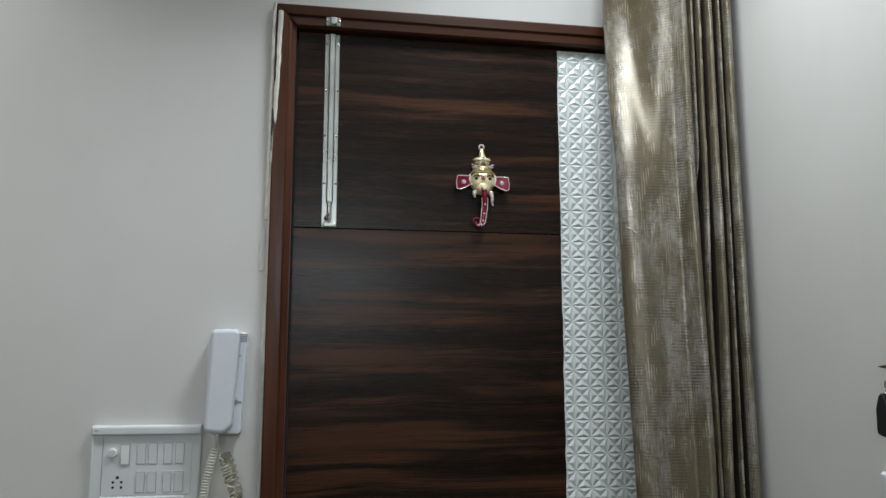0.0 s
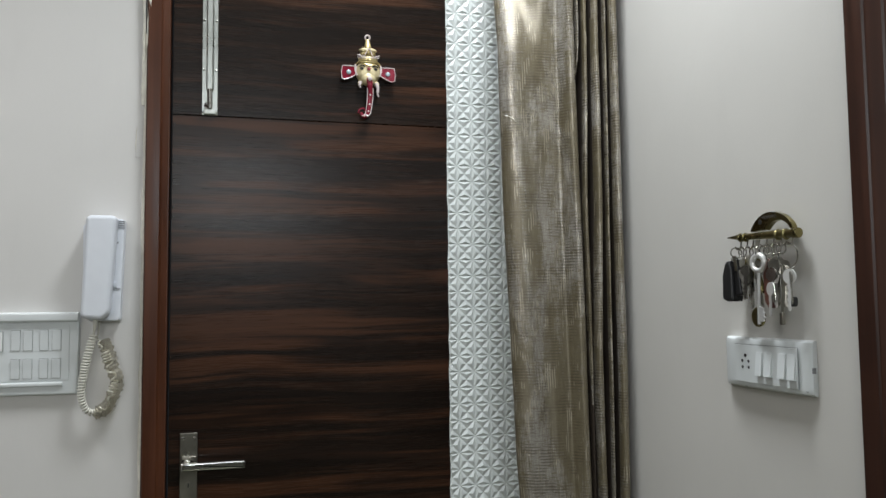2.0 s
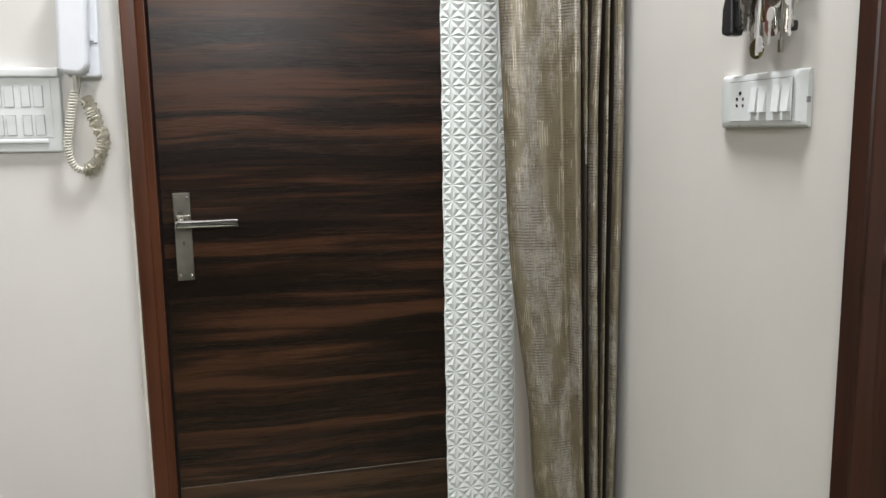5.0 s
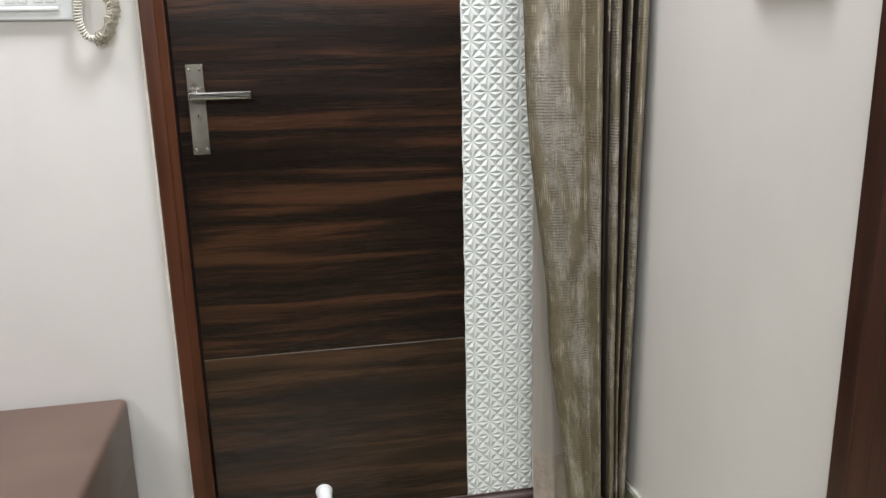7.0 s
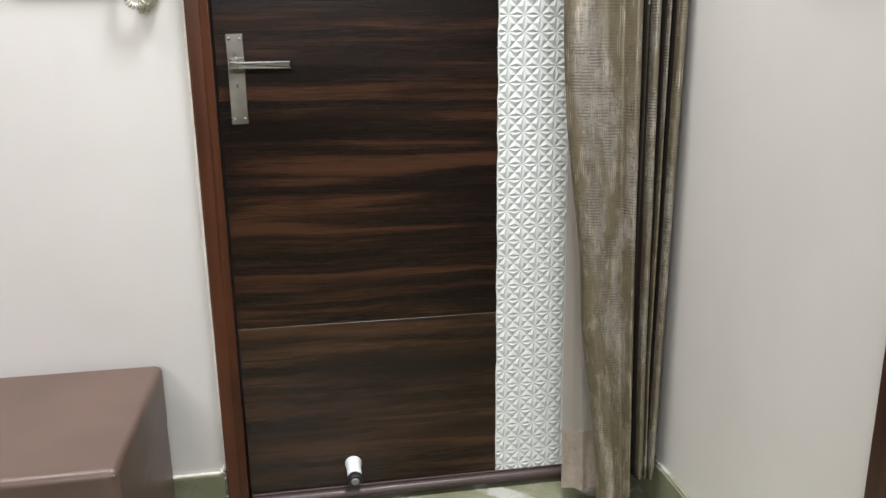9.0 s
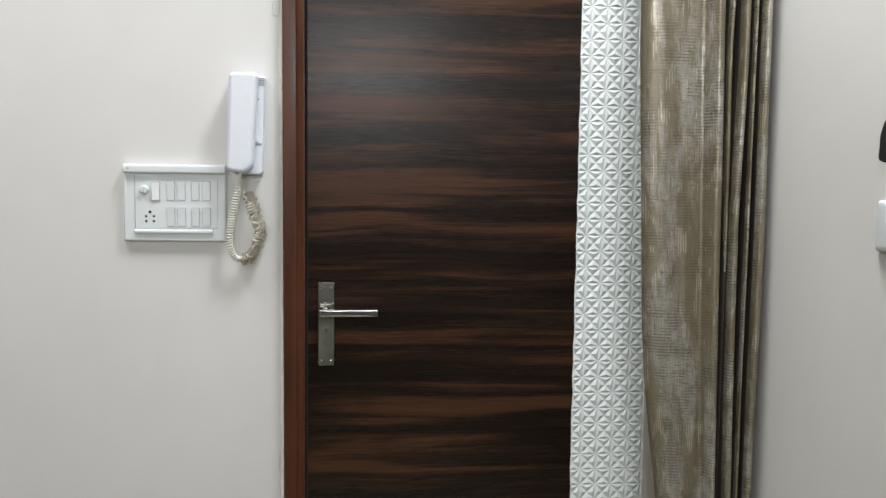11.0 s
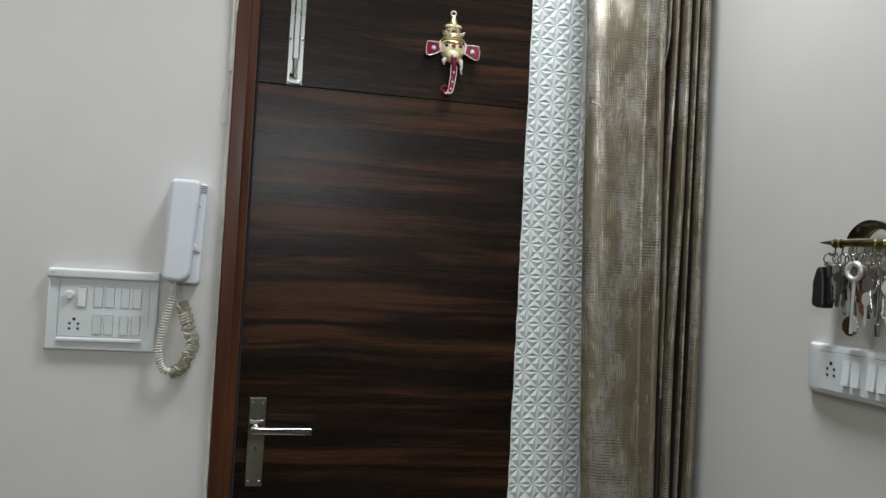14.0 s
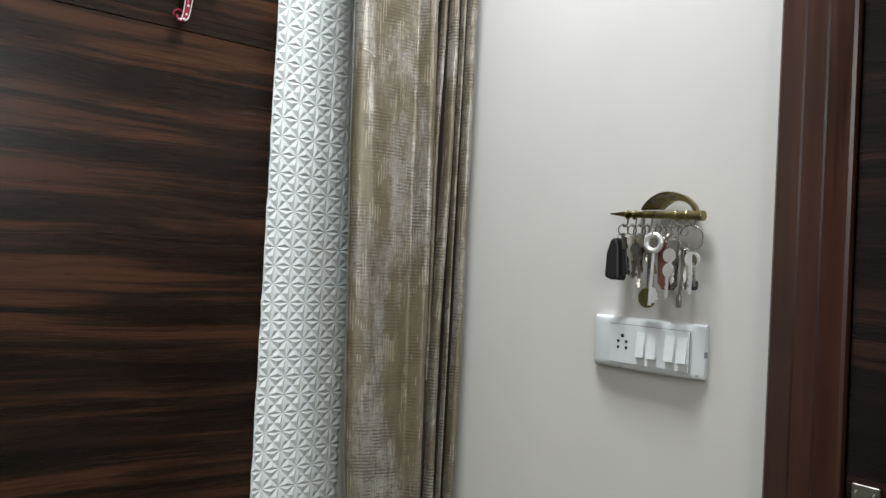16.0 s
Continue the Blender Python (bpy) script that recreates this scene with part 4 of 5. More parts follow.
for y in (1.166, 1.153, 1.077, 1.060):
    bm = NB()
    ring(bm, (XH, y, 1.4005 - (1.166 - y) * 0.03), 0.0056 + (1.166 - y) * 0.01, 0.0017, (0, 1, 0), 20, 8)
    part("collar", bm, M_BRASS, kh, smooth=True)
bm = NB()
outer = spline([(1.1430, 1.4075), (1.137, 1.4165), (1.124, 1.4270), (1.105, 1.4335), (1.085, 1.4325), (1.066, 1.4260), (1.052, 1.4150), (1.0455, 1.4045)], 6)
inner = spline([(1.0520, 1.4045), (1.060, 1.4140), (1.073, 1.4195), (1.088, 1.4190), (1.098, 1.4140), (1.106, 1.4075)], 6)
slab(bm, [(p[0], p[1]) for p in outer] + [(p[0], p[1]) for p in inner], to_e, 0.0085, 0.0165, 0.003)
part("horn", bm, M_BRASS, kh, smooth=True)
bm = NB()
tube(bm, [to_e(1.1185, 1.4205, 0.0158), to_e(1.1185, 1.4205, 0.0172)], 0.0040, 14)
part("eye_hole", bm, M_DARK, kh)
bm = NB()
for k in range(7):
    y = 1.114 - 0.0048 * k
    tube(bm, [to_e(y, 1.4285, 0.0166), to_e(y - 0.0035, 1.4245, 0.0166)], 0.0007, 5)
part("engraving", bm, M_DARK, kh)
HOOKS = (1.165, 1.149, 1.135, 1.120, 1.103, 1.087, 1.070, 1.046)
for y in HOOKS:
    bm = NB()
    tube(bm, spline([(XH, y, 1.394), (XH - 0.001, y, 1.388), (XH - 0.004, y, 1.383), (XH - 0.009, y, 1.382), (XH - 0.0115, y, 1.386)], 5), 0.0012, 7)
    part("hook", bm, M_STEEL, kh, smooth=True)
for y in (1.15, 1.06):
    bm = NB()
    tube(bm, [(XR, y, 1.402), (XH, y, 1.400)], 0.004, 10)
    part("standoff", bm, M_BRASS, kh, smooth=True)


def flat_key(bm, y, z, length, head, x, lean=0.0, twist=0.0, mi=0):
    """A cut key hanging down from (y, z)."""
    c, s = math.cos(lean), math.sin(lean)
    ct, st_ = math.cos(twist), math.sin(twist)

    def to3(u, v, t):
        w = u * ct
        return (x - t * ct - u * st_, y + w * c + v * s, z - w * s + v * c)
    hd = [(head * math.cos(a) * (1.0 if abs(math.sin(a)) < 0.9 else 0.9), -head + head * math.sin(a)) for a in np.linspace(0, 2 * math.pi, 18, endpoint=False)]
    slab(bm, hd, to3, -0.001, 0.001, 0, mi)
    teeth = [(-0.0030, -2 * head + 0.002), (-0.0030, -length + 0.003), (-0.001, -length)]
    k, v = 0, -length
    right = [(0.0012, -length)]
    while v < -2 * head - 0.006:
        right.append((0.0030 if k % 2 else 0.0014, v + 0.002))
        right.append((0.0030 if k % 2 else 0.0014, v + 0.0042))
        v += 0.0042
        k += 1
    right.append((0.0032, -2 * head + 0.002))
    slab(bm, teeth + right, to3, -0.0009, 0.0009, 0, mi)


kh.location.y += 0.0115
XK = XH - 0.010
# car key
ck = thing("car_key", (XK, 1.168, 1.384), "black car key fob hanging on a hook", "key")
bm = NB()
fob = [(1.1790, 1.3640), (1.1840, 1.3600), (1.1885, 1.3400), (1.1925, 1.3100), (1.1905, 1.3035), (1.1800, 1.3000), (1.1680, 1.3005), (1.1655, 1.3060), (1.1690, 1.3500), (1.1720, 1.3640)]
slab(bm, fob, lambda u, v, t: (XK - t, u, v), -0.008, 0.012, 0.004)
part("fob", bm, M_BLACK, ck, smooth=True)
bm = NB()
slab(bm, [(1.1660, 1.3660), (1.1600, 1.3655), (1.1510, 1.3130), (1.1530, 1.3095), (1.1630, 1.3085), (1.1640, 1.3120)], lambda u, v, t: (XK - t, u, v), 0.000, 0.007, 0.002)
part("second_fob", bm, M_BLACK, ck, smooth=True)
bm = NB()
slab(bm, [(1.1650, 1.3720), (1.1595, 1.3715), (1.1580, 1.3480), (1.1615, 1.3480)], lambda u, v, t: (XK - t, u, v), 0.0065, 0.009)
part("key_blade", bm, M_STEEL, ck, "steel blade")
bm = NB()
ring(bm, (XK, 1.168, 1.3765), 0.0082, 0.0010, (0.5, 1, 0))
ring(bm, (XK, 1.172, 1.366), 0.0050, 0.0009, (1, 0.6, 0))
part("ring", bm, M_CHROME, ck, smooth=True)


def bunch(y, label, keys, ring_r, ring_n=(1, 0.3, 0)):
    t = thing("key_bunch", (XK, y, 1.383), label, "keys", "keys on the holder")
    bm = NB()
    ring(bm, (XK, y, 1.3835 - ring_r), ring_r, 0.0011, ring_n)
    part("ring", bm, M_CHROME, t, smooth=True)
    for (dy, z, ln, hd, dx, lean, twist, mm) in keys:
        bm = NB()
        flat_key(bm, y + dy, z, ln, hd, XK + dx, lean, twist)
        part("key", bm, mm, t)
    return t


bunch(1.138, "small steel and brass keys on a ring", (
    (0.004, 1.372, 0.060, 0.0095, 0.002, 0.16, 0.2, M_KEY), (-0.002, 1.370, 0.066, 0.0105, -0.002, 0.05, -0.3, M_KEY),
    (0.000, 1.356, 0.052, 0.0085, -0.005, -0.10, 0.5, M_CHROME), (0.006, 1.352, 0.062, 0.0075, 0.004, 0.10, 0.8, M_KEY),
    (-0.006, 1.364, 0.058, 0.0100, 0.005, -0.22, 0.1, M_BRASS)), 0.0090)
bunch(1.123, "brass keys hanging behind the long key", (
    (0.003, 1.365, 0.056, 0.0100, 0.003, 0.32, 0.1, M_BRASS), (-0.003, 1.362, 0.066, 0.0090, 0.000, 0.12, 0.4, M_KEY),
    (0.003, 1.345, 0.056, 0.0085, 0.006, 0.20, -0.2, M_CHROME)), 0.0085)

# long lock key with a round head, and a brass disc tag
lk = thing("long_key", (XK, 1.106, 1.383), "long steel key with a thick ring head", "key")
bm = NB()
ring(bm, (XK - 0.006, 1.107, 1.3575), 0.0118, 0.0040, (1, 0.15, 0), 32, 10)
part("head", bm, M_PALE_STEEL, lk, smooth=True)
bm = NB()
tube(bm, [(XK - 0.006, 1.1065, 1.3450), (XK - 0.006, 1.1085, 1.30), (XK - 0.006, 1.110, 1.266)], [0.0026, 0.0025, 0.0026], 12)
part("shank", bm, M_PALE_STEEL, lk, smooth=True)
bm = NB()
bit = [(1.1085, 1.2930), (1.1010, 1.2905), (1.1000, 1.2855), (1.0970, 1.2835), (1.0985, 1.2790), (1.0955, 1.2760), (1.0990, 1.2735), (1.0985, 1.2705), (1.1095, 1.2690)]
slab(bm, bit, lambda u, v, t: (XK - 0.006 - t, u, v), -0.0015, 0.0015)
part("bit", bm, M_PALE_STEEL, lk)
bm = NB()
ring(bm, (XK - 0.002, 1.105, 1.374), 0.0085, 0.0010, (0.3, 1, 0))
part("ring", bm, M_CHROME, lk, smooth=True)
tg = thing("key_tag", (XK, 1.118, 1.383), "round brass key tag below the keys", "key tag")
bm = NB()
tube(bm, [(XK + 0.002, 1.1195, 1.2765), (XK - 0.001, 1.1195, 1.2765), (XK - 0.0022, 1.1195, 1.2765)], [0.0150, 0.0150, 0.0135], 28)
part("disc", bm, M_BRASS, tg, smooth=True)
bm = NB()
tube(bm, [(XK, 1.1195, 1.2905), (XK + 0.001, 1.1205, 1.33), (XK, 1.121, 1.381)], 0.0011, 7)
part("chain", bm, M_STEEL, tg, smooth=True)

# leather tag with its keys
lt = thing("leather_tag", (XK, 1.090, 1.383), "reddish brown leather key tag with steel keys", "key tag")
bm = NB()
slab(bm, [(1.0975, 1.3620), (1.0900, 1.3625), (1.0840, 1.3560), (1.0780, 1.2990), (1.0800, 1.2900), (1.0930, 1.2900), (1.1010, 1.3000), (1.1030, 1.3400)], lambda u, v, t: (XK - t, u, v), -0.002, 0.0018, 0.0008)
part("leather", bm, M_TAN, lt, smooth=True)
for dy, z, ln, hd, dx, lean, twist, mm in ((-0.010, 1.350, 0.052, 0.0105, -0.006, 0.12, 0.1, M_CHROME), (-0.014, 1.362, 0.062, 0.0085, -0.003, 0.02, 0.6, M_KEY), (-0.012, 1.328, 0.050, 0.0100, -0.0085, -0.06, -0.15, M_PALE_STEEL)):
    bm = NB()
    flat_key(bm, 1.090 + dy, z, ln, hd, XK + dx, lean, twist)
    part("key", bm, mm, lt)
bm = NB()
ring(bm, (XK, 1.090, 1.3735), 0.0095, 0.0011, (1, 0.2, 0))
ring(bm, (XK - 0.003, 1.082, 1.3640), 0.0065, 0.0010, (0.5, 1, 0.2))
part("ring", bm, M_CHROME, lt, smooth=True)

bg = bunch(1.049, "keys on a large split ring", (
    (0.012, 1.352, 0.060, 0.0078, 0.003, 0.05, 0.9, M_KEY), (-0.006, 1.346, 0.060, 0.0108, -0.003, -0.05, 0.2, M_PALE_STEEL),
    (-0.008, 1.342, 0.046, 0.0085, -0.004, 0.06, -0.4, M_KEY)), 0.0185, (1, 0.1, 0))
bm = NB()
tube(bm, [(XK - 0.002, 1.059, 1.352), (XK - 0.002, 1.0605, 1.31), (XK - 0.002, 1.063, 1.283)], 0.0019, 10)
box(bm, XK - 0.005, XK + 0.001, 1.0600, 1.0665, 1.266, 1.284, 0.001, 1)
part("long_key", bm, M_STEEL, bg, smooth=True)
bm = NB()
slab(bm, rounded(1.036, 1.049, 1.292, 1.306, 0.004, 3), lambda u, v, t: (XK - t, u, v), -0.003, 0.003, 0.001)
part("black_tag", bm, M_BLACK, bg, smooth=True)

for y, label, keys, rr in (
    (1.100, "dark worn keys crowded behind the leather tag", ((0.006, 1.366, 0.058, 0.0095, 0.006, 0.22, 0.5, M_KEY), (0.000, 1.358, 0.068, 0.0085, 0.005, 0.10, -0.7, M_STEEL), (-0.004, 1.362, 0.060, 0.0090, 0.007, -0.14, 0.3, M_KEY)), 0.0080),
    (1.062, "worn keys between two rings", ((0.004, 1.360, 0.058, 0.0090, 0.005, 0.14, 0.6, M_KEY), (-0.002, 1.352, 0.060, 0.0080, 0.002, -0.05, -0.6, M_STEEL)), 0.0075),
    (1.152, "steel door keys on a split ring", ((0.003, 1.368, 0.050, 0.0090, 0.004, 0.25, 0.7, M_KEY), (-0.003, 1.366, 0.062, 0.0085, 0.002, 0.02, -0.6, M_BRASS), (0.001, 1.350, 0.048, 0.0070, -0.003, 0.15, 0.2, M_KEY)), 0.0070),
    (1.073, "small steel keys on a thin ring", ((0.002, 1.366, 0.054, 0.0085, 0.003, -0.08, 0.8, M_KEY), (-0.004, 1.360, 0.066, 0.0080, 0.000, -0.02, -0.5, M_KEY), (0.001, 1.340, 0.050, 0.0075, -0.004, 0.05, 0.3, M_CHROME)), 0.0075),
):
    bunch(y, label, keys, rr)
for ob in list(scene.objects):
    if ob.get("category") in ("key", "keys", "key tag"):
        ob.location.y += 0.0085

# ---- curtain ----
LEFT = ((2.30, 0.657), (2.14, 0.656), (1.95, 0.641), (1.78, 0.635), (1.50, 0.642), (1.25, 0.652), (1.00, 0.661), (0.87, 0.670), (0.72, 0.690), (0.61, 0.706), (0.47, 0.712), (0.40, 0.720), (0.25, 0.744), (0.10, 0.760), (0.0, 0.765))
RIGHT = ((2.30, 0.781), (2.14, 0.783), (1.79, 0.785), (1.29, 0.796), (0.88, 0.803), (0.50, 0.812), (0.10, 0.824), (0.0, 0.826))
PLEATS = (  # by height: centre, half width, and how far it is tucked away behind its neighbours
    (((2.2, 0.7975), (1.8, 0.7960), (1.5, 0.7990), (0.05, 0.829)), ((2.2, 0.0032), (1.5, 0.0015)), ((1.80, 0.0), (1.55, 1.0))),
    (((2.2, 0.8165), (1.8, 0.8155), (1.5, 0.8090), (1.2, 0.8065), (0.05, 0.833)), ((2.2, 0.0036), (1.35, 0.0042), (1.0, 0.0024), (0.05, 0.0015)), ((2.0, 0.0), (1.3, 0.0), (0.05, 0.35))),
    (((2.2, 0.8390), (1.5, 0.8375), (1.2, 0.8310), (0.9, 0.8350), (0.05, 0.840)), ((2.2, 0.0052), (1.2, 0.0068), (0.05, 0.0062)), ((2.0, 0.0), (0.0, 0.0))),
    (((2.2, 0.8610), (1.2, 0.8575), (0.05, 0.858)), ((2.2, 0.0018), (1.2, 0.0020), (0.05, 0.0018)), ((2.0, 0.0), (0.0, 0.0))),
    (((2.2, 0.8800), (1.5, 0.8810), (1.2, 0.8850), (0.05, 0.877)), ((2.2, 0.0060), (1.2, 0.0076), (0.05, 0.0050)), ((2.0, 0.0), (0.0, 0.0))),
)


def curtain_row(z):
    L, R = lerp_table(z, LEFT), lerp_table(z, RIGHT)
    w = R - L
    back = 0.09 * min(1.0, max(0.0, (z - 1.80) / 0.34))
    p = [(L + 0.030, 1.606 + back), (L + 0.010, 1.592 + back), (L + 0.001, 1.579 + back), (L + 0.003, 1.568 + back), (L + 0.18 * w, 1.556 + 0.95 * back), (L + 0.34 * w, 1.552 + 0.8 * back), (L + 0.46 * w, 1.550 + 0.55 * back), (L + 0.58 * w, 1.549 + 0.25 * back + 0.002 * math.sin(5 * z)),
         (L + 0.75 * w, 1.551), (L + 0.82 * w, 1.541), (L + 0.90 * w, 1.529), (R - 0.005, 1.533), (R - 0.001, 1.545), (R - 0.001, 1.575), (R + 0.003, 1.690)]
    x_prev = R + 0.003
    for k, (cx_t, hw_t, tuck_t) in enumerate(PLEATS):
        x, h, tuck = lerp_table(z, cx_t), lerp_table(z, hw_t), lerp_table(z, tuck_t)
        x = max(x, x_prev + h + 0.002)
        front = 1.546 + 0.004 * (k % 2) + 0.115 * tuck
        side = front + 0.054 * (1 - tuck) + 0.02 * tuck
        p += [(x - h - 0.0008, side), (x - h, front + 0.009), (x, front), (x + h, front + 0.009), (x + h + 0.001, side)]
        x_prev = x + h + 0.001
        if k < len(PLEATS) - 1:
            xv = x_prev + 0.002
            p.append((xv, 1.700))
            x_prev = xv
    p += [(0.903, 1.660)]
    return spline([(x, y, 0) for x, y in p], 5)


cur = thing("curtain", (0.78, 1.58, 0.03), "olive gold jacquard curtain bunched beside the door", "curtain")
bm = NB()
uvl = bm.loops.layers.uv.new("cloth")
ROWS_Z = 76
Z_TOP = 2.329
ref = curtain_row(1.2)
cumu = [0.0]
for a, b in zip(ref, ref[1:]):
    cumu.append(cumu[-1] + (b - a).length)
zs_tab = np.linspace(0.0, 2.34, 72)
tab = np.array([[(q.x, q.y) for q in curtain_row(z)] for z in zs_tab])
grid_c = []
for j in range(ROWS_Z + 1):
    row = []
    for i in range(len(ref)):
        f = i / (len(ref) - 1)
        zb = 0.012 + 0.085 * min(1.0, max(0.0, (f - 0.10) / 0.35)) + 0.004 * math.sin(40 * f)
        z = zb + (Z_TOP - zb) * j / ROWS_Z
        x = float(np.interp(z, zs_tab, tab[:, i, 0])) + 0.0012 * noise.noise((f * 9, z * 3.0, 0.0))
        y = float(np.interp(z, zs_tab, tab[:, i, 1])) + 0.0030 * noise.noise((f * 14, z * 2.2, 4.0)) + 0.0012 * noise.noise((f * 30, z * 9.0, 8.0))
        row.append((bm.verts.new((x, y, z)), (cumu[i], z)))
    grid_c.append(row)
for ra, rb in zip(grid_c, grid_c[1:]):
    for k in range(len(ref) - 1):
        quad = (ra[k], ra[k + 1], rb[k + 1], rb[k])
        f = bm.faces.new([q[0] for q in quad])
        # faces deep in the pleats get the cloth with shade in its colour
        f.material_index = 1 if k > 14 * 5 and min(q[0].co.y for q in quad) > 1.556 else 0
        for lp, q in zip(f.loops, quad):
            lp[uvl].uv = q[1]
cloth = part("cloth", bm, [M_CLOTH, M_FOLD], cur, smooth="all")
so = cloth.modifiers.new("thickness", "SOLIDIFY")
so.thickness, so.offset = 0.0012, 1.0

# sheer lining with the cloth's hem turned up at its foot
bm = NB()
uvl = bm.loops.layers.uv.new("cloth")
rows_l = []
for j in range(45):
    z = 0.030 + 1.35 * j / 44
    row = []
    for i in range(25):
        f = i / 24
        x = lerp_table(z, ((0.03, 0.708), (0.2, 0.7045), (0.5, 0.703), (0.9, 0.700), (1.4, 0.695))) + f * lerp_table(z, ((0.0, 0.085), (0.5, 0.085), (1.4, 0.085)))
        fold = 0.012 * math.exp(-((f - 0.38 + 0.25 * (z - 0.4)) / 0.12) ** 2)
        y = 1.655 - 0.035 * f - fold + 0.003 * noise.noise((f * 6, z * 4, 2.0))
        row.append((bm.verts.new((x, y, z + 0.012 * f * (1 if j == 0 else 0))), (f * 0.08, z)))
    rows_l.append(row)
for ra, rb in zip(rows_l, rows_l[1:]):
    for k in range(24):
        quad = (ra[k], ra[k + 1], rb[k + 1], rb[k])
        f = bm.faces.new([q[0] for q in quad])
        f.material_index = 1 if ra[k][1][1] < 0.17 else 0
        for lp, q in zip(f.loops, quad):
            lp[uvl].uv = q[1]
part("lining", bm, [M_LINING, M_HEM], cur, "sheer beige-grey lining", smooth="all")

bm = NB()
tube(bm, spline([(0.6395, 1.5515, 1.672), (0.648, 1.5455, 1.668), (0.659, 1.5425, 1.659)], 5), 0.0007, 6)
part("loose_thread", bm, M_CORD, cur, "pale loose thread", smooth=True)

rodt = thing("curtain_rod", (0.43, 1.60, 2.328), "brown curtain rod above the door", "curtain rod")
bm = NB()
tube(bm, [(-0.12, 1.60, 2.337), (0.912, 1.60, 2.337)], 0.009, 14)
part("pole", bm, M_SEAL, rodt, smooth=True)
for x in (-0.10,):
    bm = NB()
    box(bm, x - 0.008, x + 0.008, 1.60, YW, 2.329, 2.345, 0.002, 1)
    part("bracket", bm, M_SEAL, rodt)

# ---- side door in the east wall ----
fe = thing("door_frame", (XR, 0.44, 0), "dark brown lacquered frame of the side door", "door frame", kind="structure")


def side_profile(bm, y_out, y_in, z0, z1, s):
    w = abs(y_out - y_in)
    prof = [(0, 0.05), (0, -0.020), (0.004, -0.0240), (0.36 * w, -0.0235), (0.38 * w, -0.0205), (0.41 * w, -0.0205), (0.66 * w, -0.0185), (0.68 * w, -0.0155), (0.72 * w, -0.0150), (0.96 * w, -0.0080), (w, -0.0050), (w, 0.05)]
    lo = [bm.verts.new((XR + x, y_out - s * a, z0)) for a, x in prof]
    hi = [bm.verts.new((XR + x, y_out - s * a, z1)) for a, x in prof]
    n = len(prof)
    for k in range(n):
        bm.faces.new((lo[k], lo[(k + 1) % n], hi[(k + 1) % n], hi[k]))
    bm.faces.new(lo), bm.faces.new(hi)


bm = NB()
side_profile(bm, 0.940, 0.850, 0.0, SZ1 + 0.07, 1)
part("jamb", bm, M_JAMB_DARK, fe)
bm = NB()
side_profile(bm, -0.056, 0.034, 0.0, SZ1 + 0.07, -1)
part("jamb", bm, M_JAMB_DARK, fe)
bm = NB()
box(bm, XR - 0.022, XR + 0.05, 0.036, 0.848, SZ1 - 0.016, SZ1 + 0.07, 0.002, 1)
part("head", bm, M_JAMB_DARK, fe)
sd = thing("side_door", (XR + 0.012, 0.44, 0.01), "very dark striped laminate side door, closed", "door", kind="structure")
XD = XR + 0.004
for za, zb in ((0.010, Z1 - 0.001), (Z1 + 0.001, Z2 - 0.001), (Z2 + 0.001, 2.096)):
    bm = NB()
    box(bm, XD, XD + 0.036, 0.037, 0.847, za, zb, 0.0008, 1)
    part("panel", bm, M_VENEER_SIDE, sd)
bm = NB()
pts = [(XR - 0.001, 0.9415 + rnd.uniform(-0.001, 0.001), 0.12 + 0.05 * k) for k in range(42)]
tube(bm, pts, [rnd.uniform(0.0014, 0.0030) for _ in pts], 7)
tagged(part("trim", bm, M_CAULK, smooth=True), "uneven plaster edge beside the side door frame", "plaster edge", kind="structure")
lever_lock("lever_handle", "dull steel lever handle on the side door", lambda u, v, t: (XD - t, 0.822 - u, 0.985 + v), 0.107)

# ---- brown sofa ----
sofa = thing("sofa", (-0.60, 1.50, 0), "brown leatherette sofa standing against the wall", "sofa")
bm = NB()
box(bm, -1.75, -0.1590, 1.2890, 1.7245, 0.02, 0.27, 0.004, 2)
part("base", bm, M_LEATHER, sofa, smooth=True)


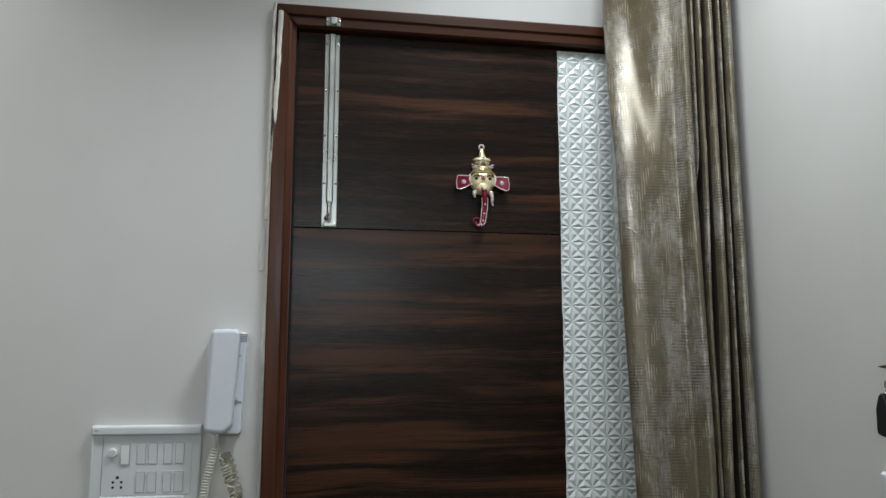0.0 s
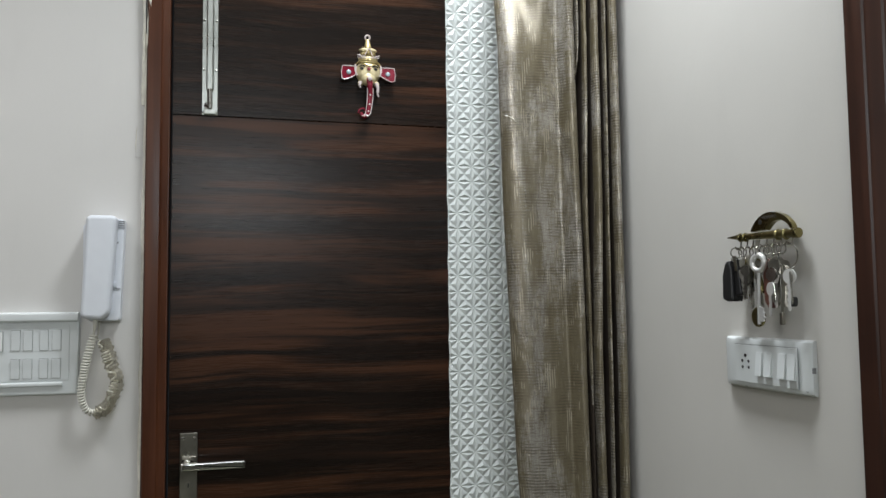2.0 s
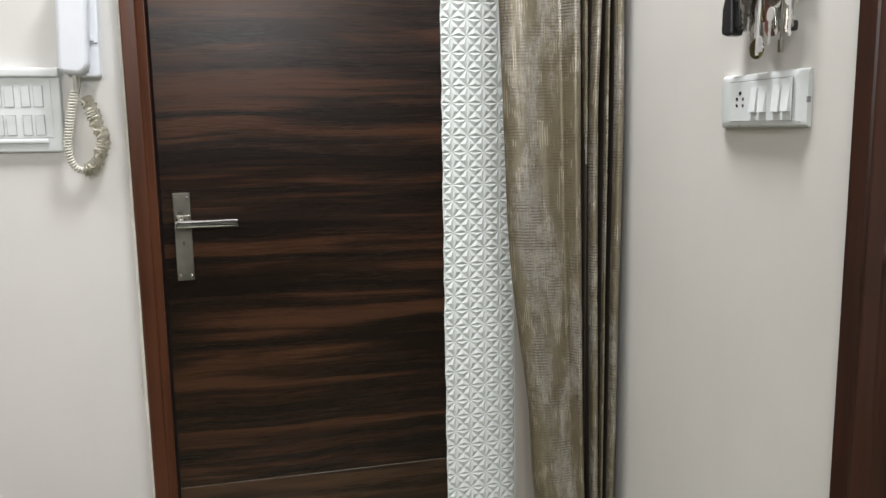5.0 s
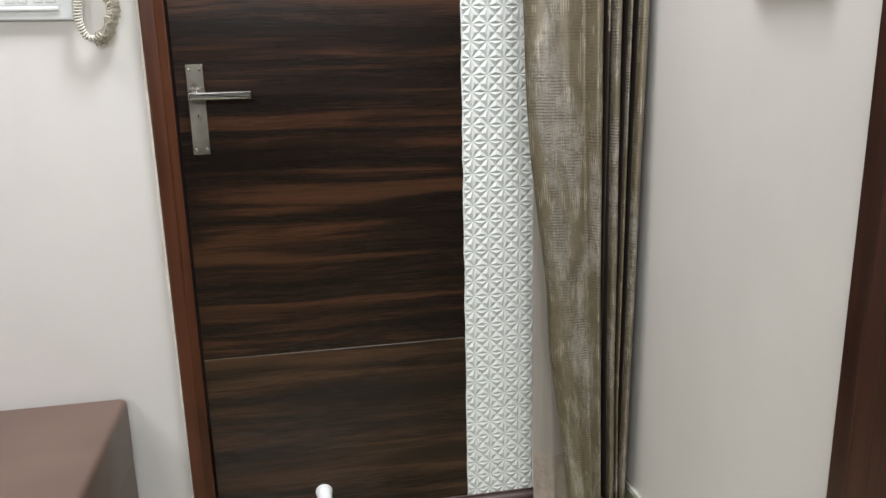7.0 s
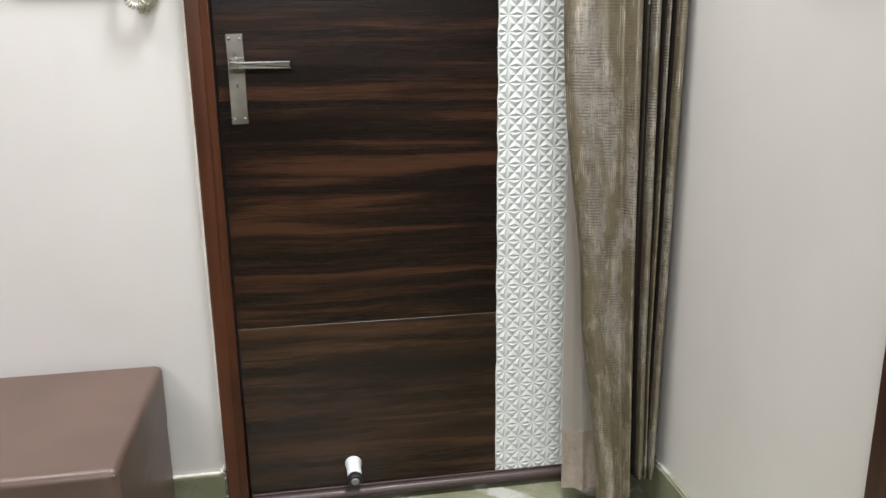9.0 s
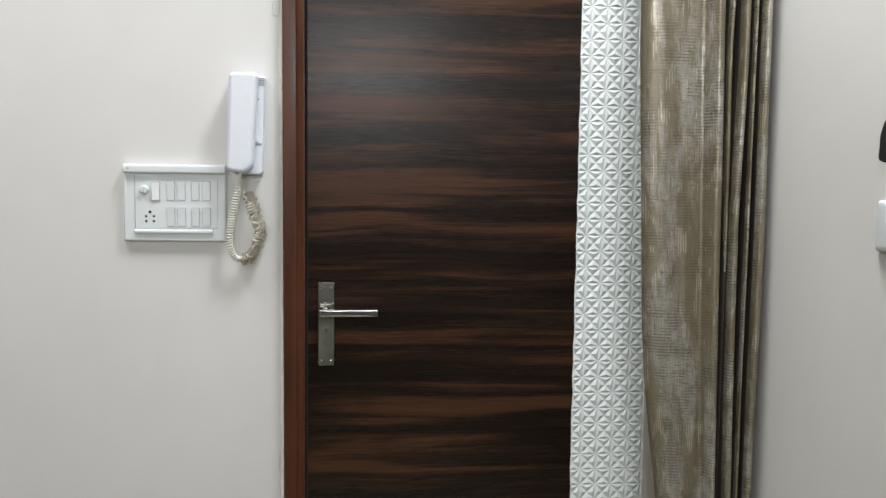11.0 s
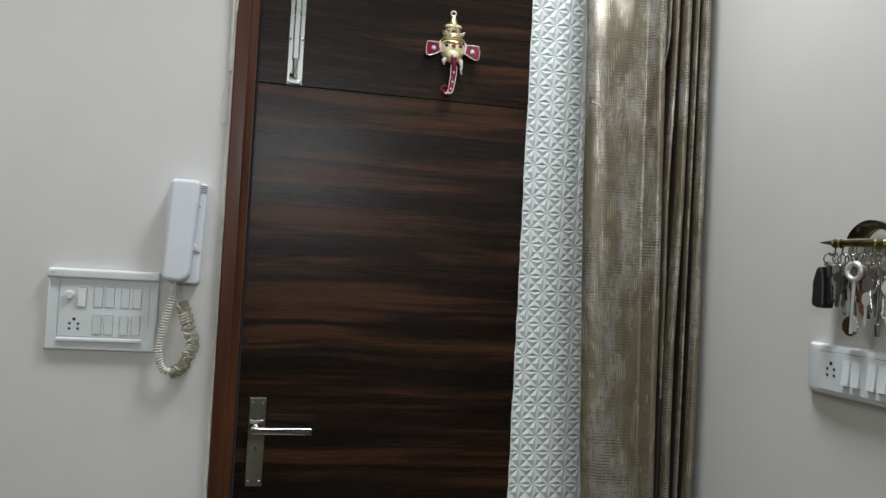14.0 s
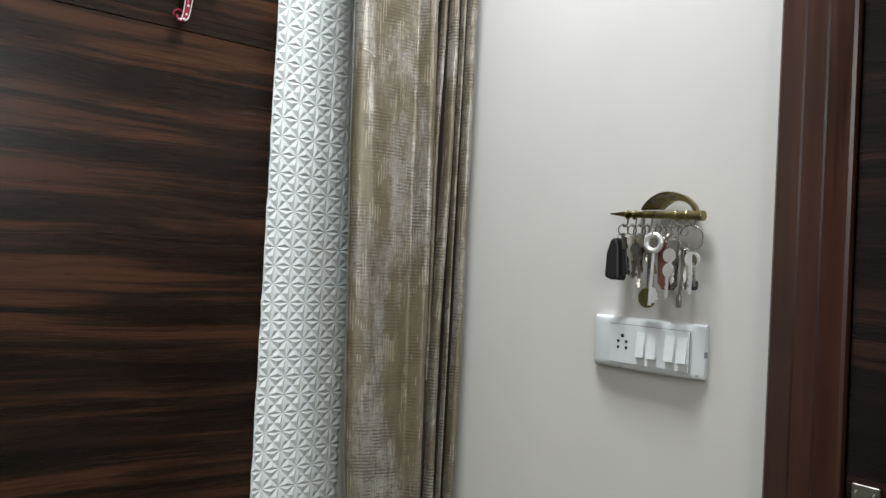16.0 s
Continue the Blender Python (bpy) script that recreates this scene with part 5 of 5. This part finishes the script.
def cushion(bm, x0, x1, y0, y1, z0, z1, bev, sag=0.0):
    box(bm, x0, x1, y0, y1, z0, z1, bev, 4)
    for v in bm.verts:
        v.co += 0.004 * Vector((noise.noise(v.co * 5), noise.noise(v.co * 5 + Vector((3, 0, 0))), noise.noise(v.co * 5 + Vector((0, 7, 0)))))


bm = NB()
cushion(bm, -0.66, -0.155, 1.285, 1.725, 0.240, 0.383, 0.015)
part("seat_cushion", bm, M_LEATHER, sofa, smooth=True)
bm = NB()
cushion(bm, -1.20, -0.664, 1.285, 1.725, 0.257, 0.44, 0.05)
part("arm_cushion", bm, M_LEATHER, sofa, smooth=True)
bm = NB()
cushion(bm, -1.75, -1.204, 1.285, 1.725, 0.257, 0.60, 0.05)
part("back_cushion", bm, M_LEATHER, sofa, smooth=True)
bm = NB()
tube(bm, spline([(-0.655, 1.292, 0.375), (-0.40, 1.290, 0.3745), (-0.185, 1.291, 0.374), (-0.160, 1.290, 0.3725)], 8), 0.0032, 8)
part("piping", bm, M_LEATHER, sofa, smooth=True)
for x in (-1.68, -0.23):
    for y in (1.34, 1.68):
        bm = NB()
        tube(bm, [(x, y, 0.0), (x, y, 0.035)], [0.018, 0.022], 12)
        part("foot", bm, M_BLACK, sofa, smooth=True)

# ---- lamps ----
def tube_lamp(label, base, along, out):
    t = thing("tube_light", base, label, "lamp")
    a, o, b = Vector(along), Vector(out), Vector(base)
    bm = NB()
    pts = [b - a * 0.46, b + a * 0.46]
    tube(bm, [p + o * 0.02 + Vector((0, 0, 0.05)) for p in pts], 0.02, 8)
    part("batten", bm, M_PLASTIC, t)
    for p in pts:
        bm = NB()
        tube(bm, [p + Vector((0, 0, 0.05)), p + o * 0.03], 0.012, 8)
        part("end_cap", bm, M_PLASTIC, t)


tube_lamp("white wall-mounted tube light", (-1.35, YB, 2.38), (1, 0, 0), (0, 1, 0))
tube_lamp("white wall-mounted tube light", (0.15, YB, 2.26), (1, 0, 0), (0, 1, 0))
for x in (0.50, -0.92):
    cl = thing("ceiling_light", (x, 1.20, ZC), "small round white ceiling downlight", "lamp", "ceiling downlights")
    bm = NB()
    ring(bm, (x, 1.20, ZC - 0.012), 0.265, 0.012, (0, 0, 1))
    part("rim", bm, M_PLASTIC, cl, smooth=True)
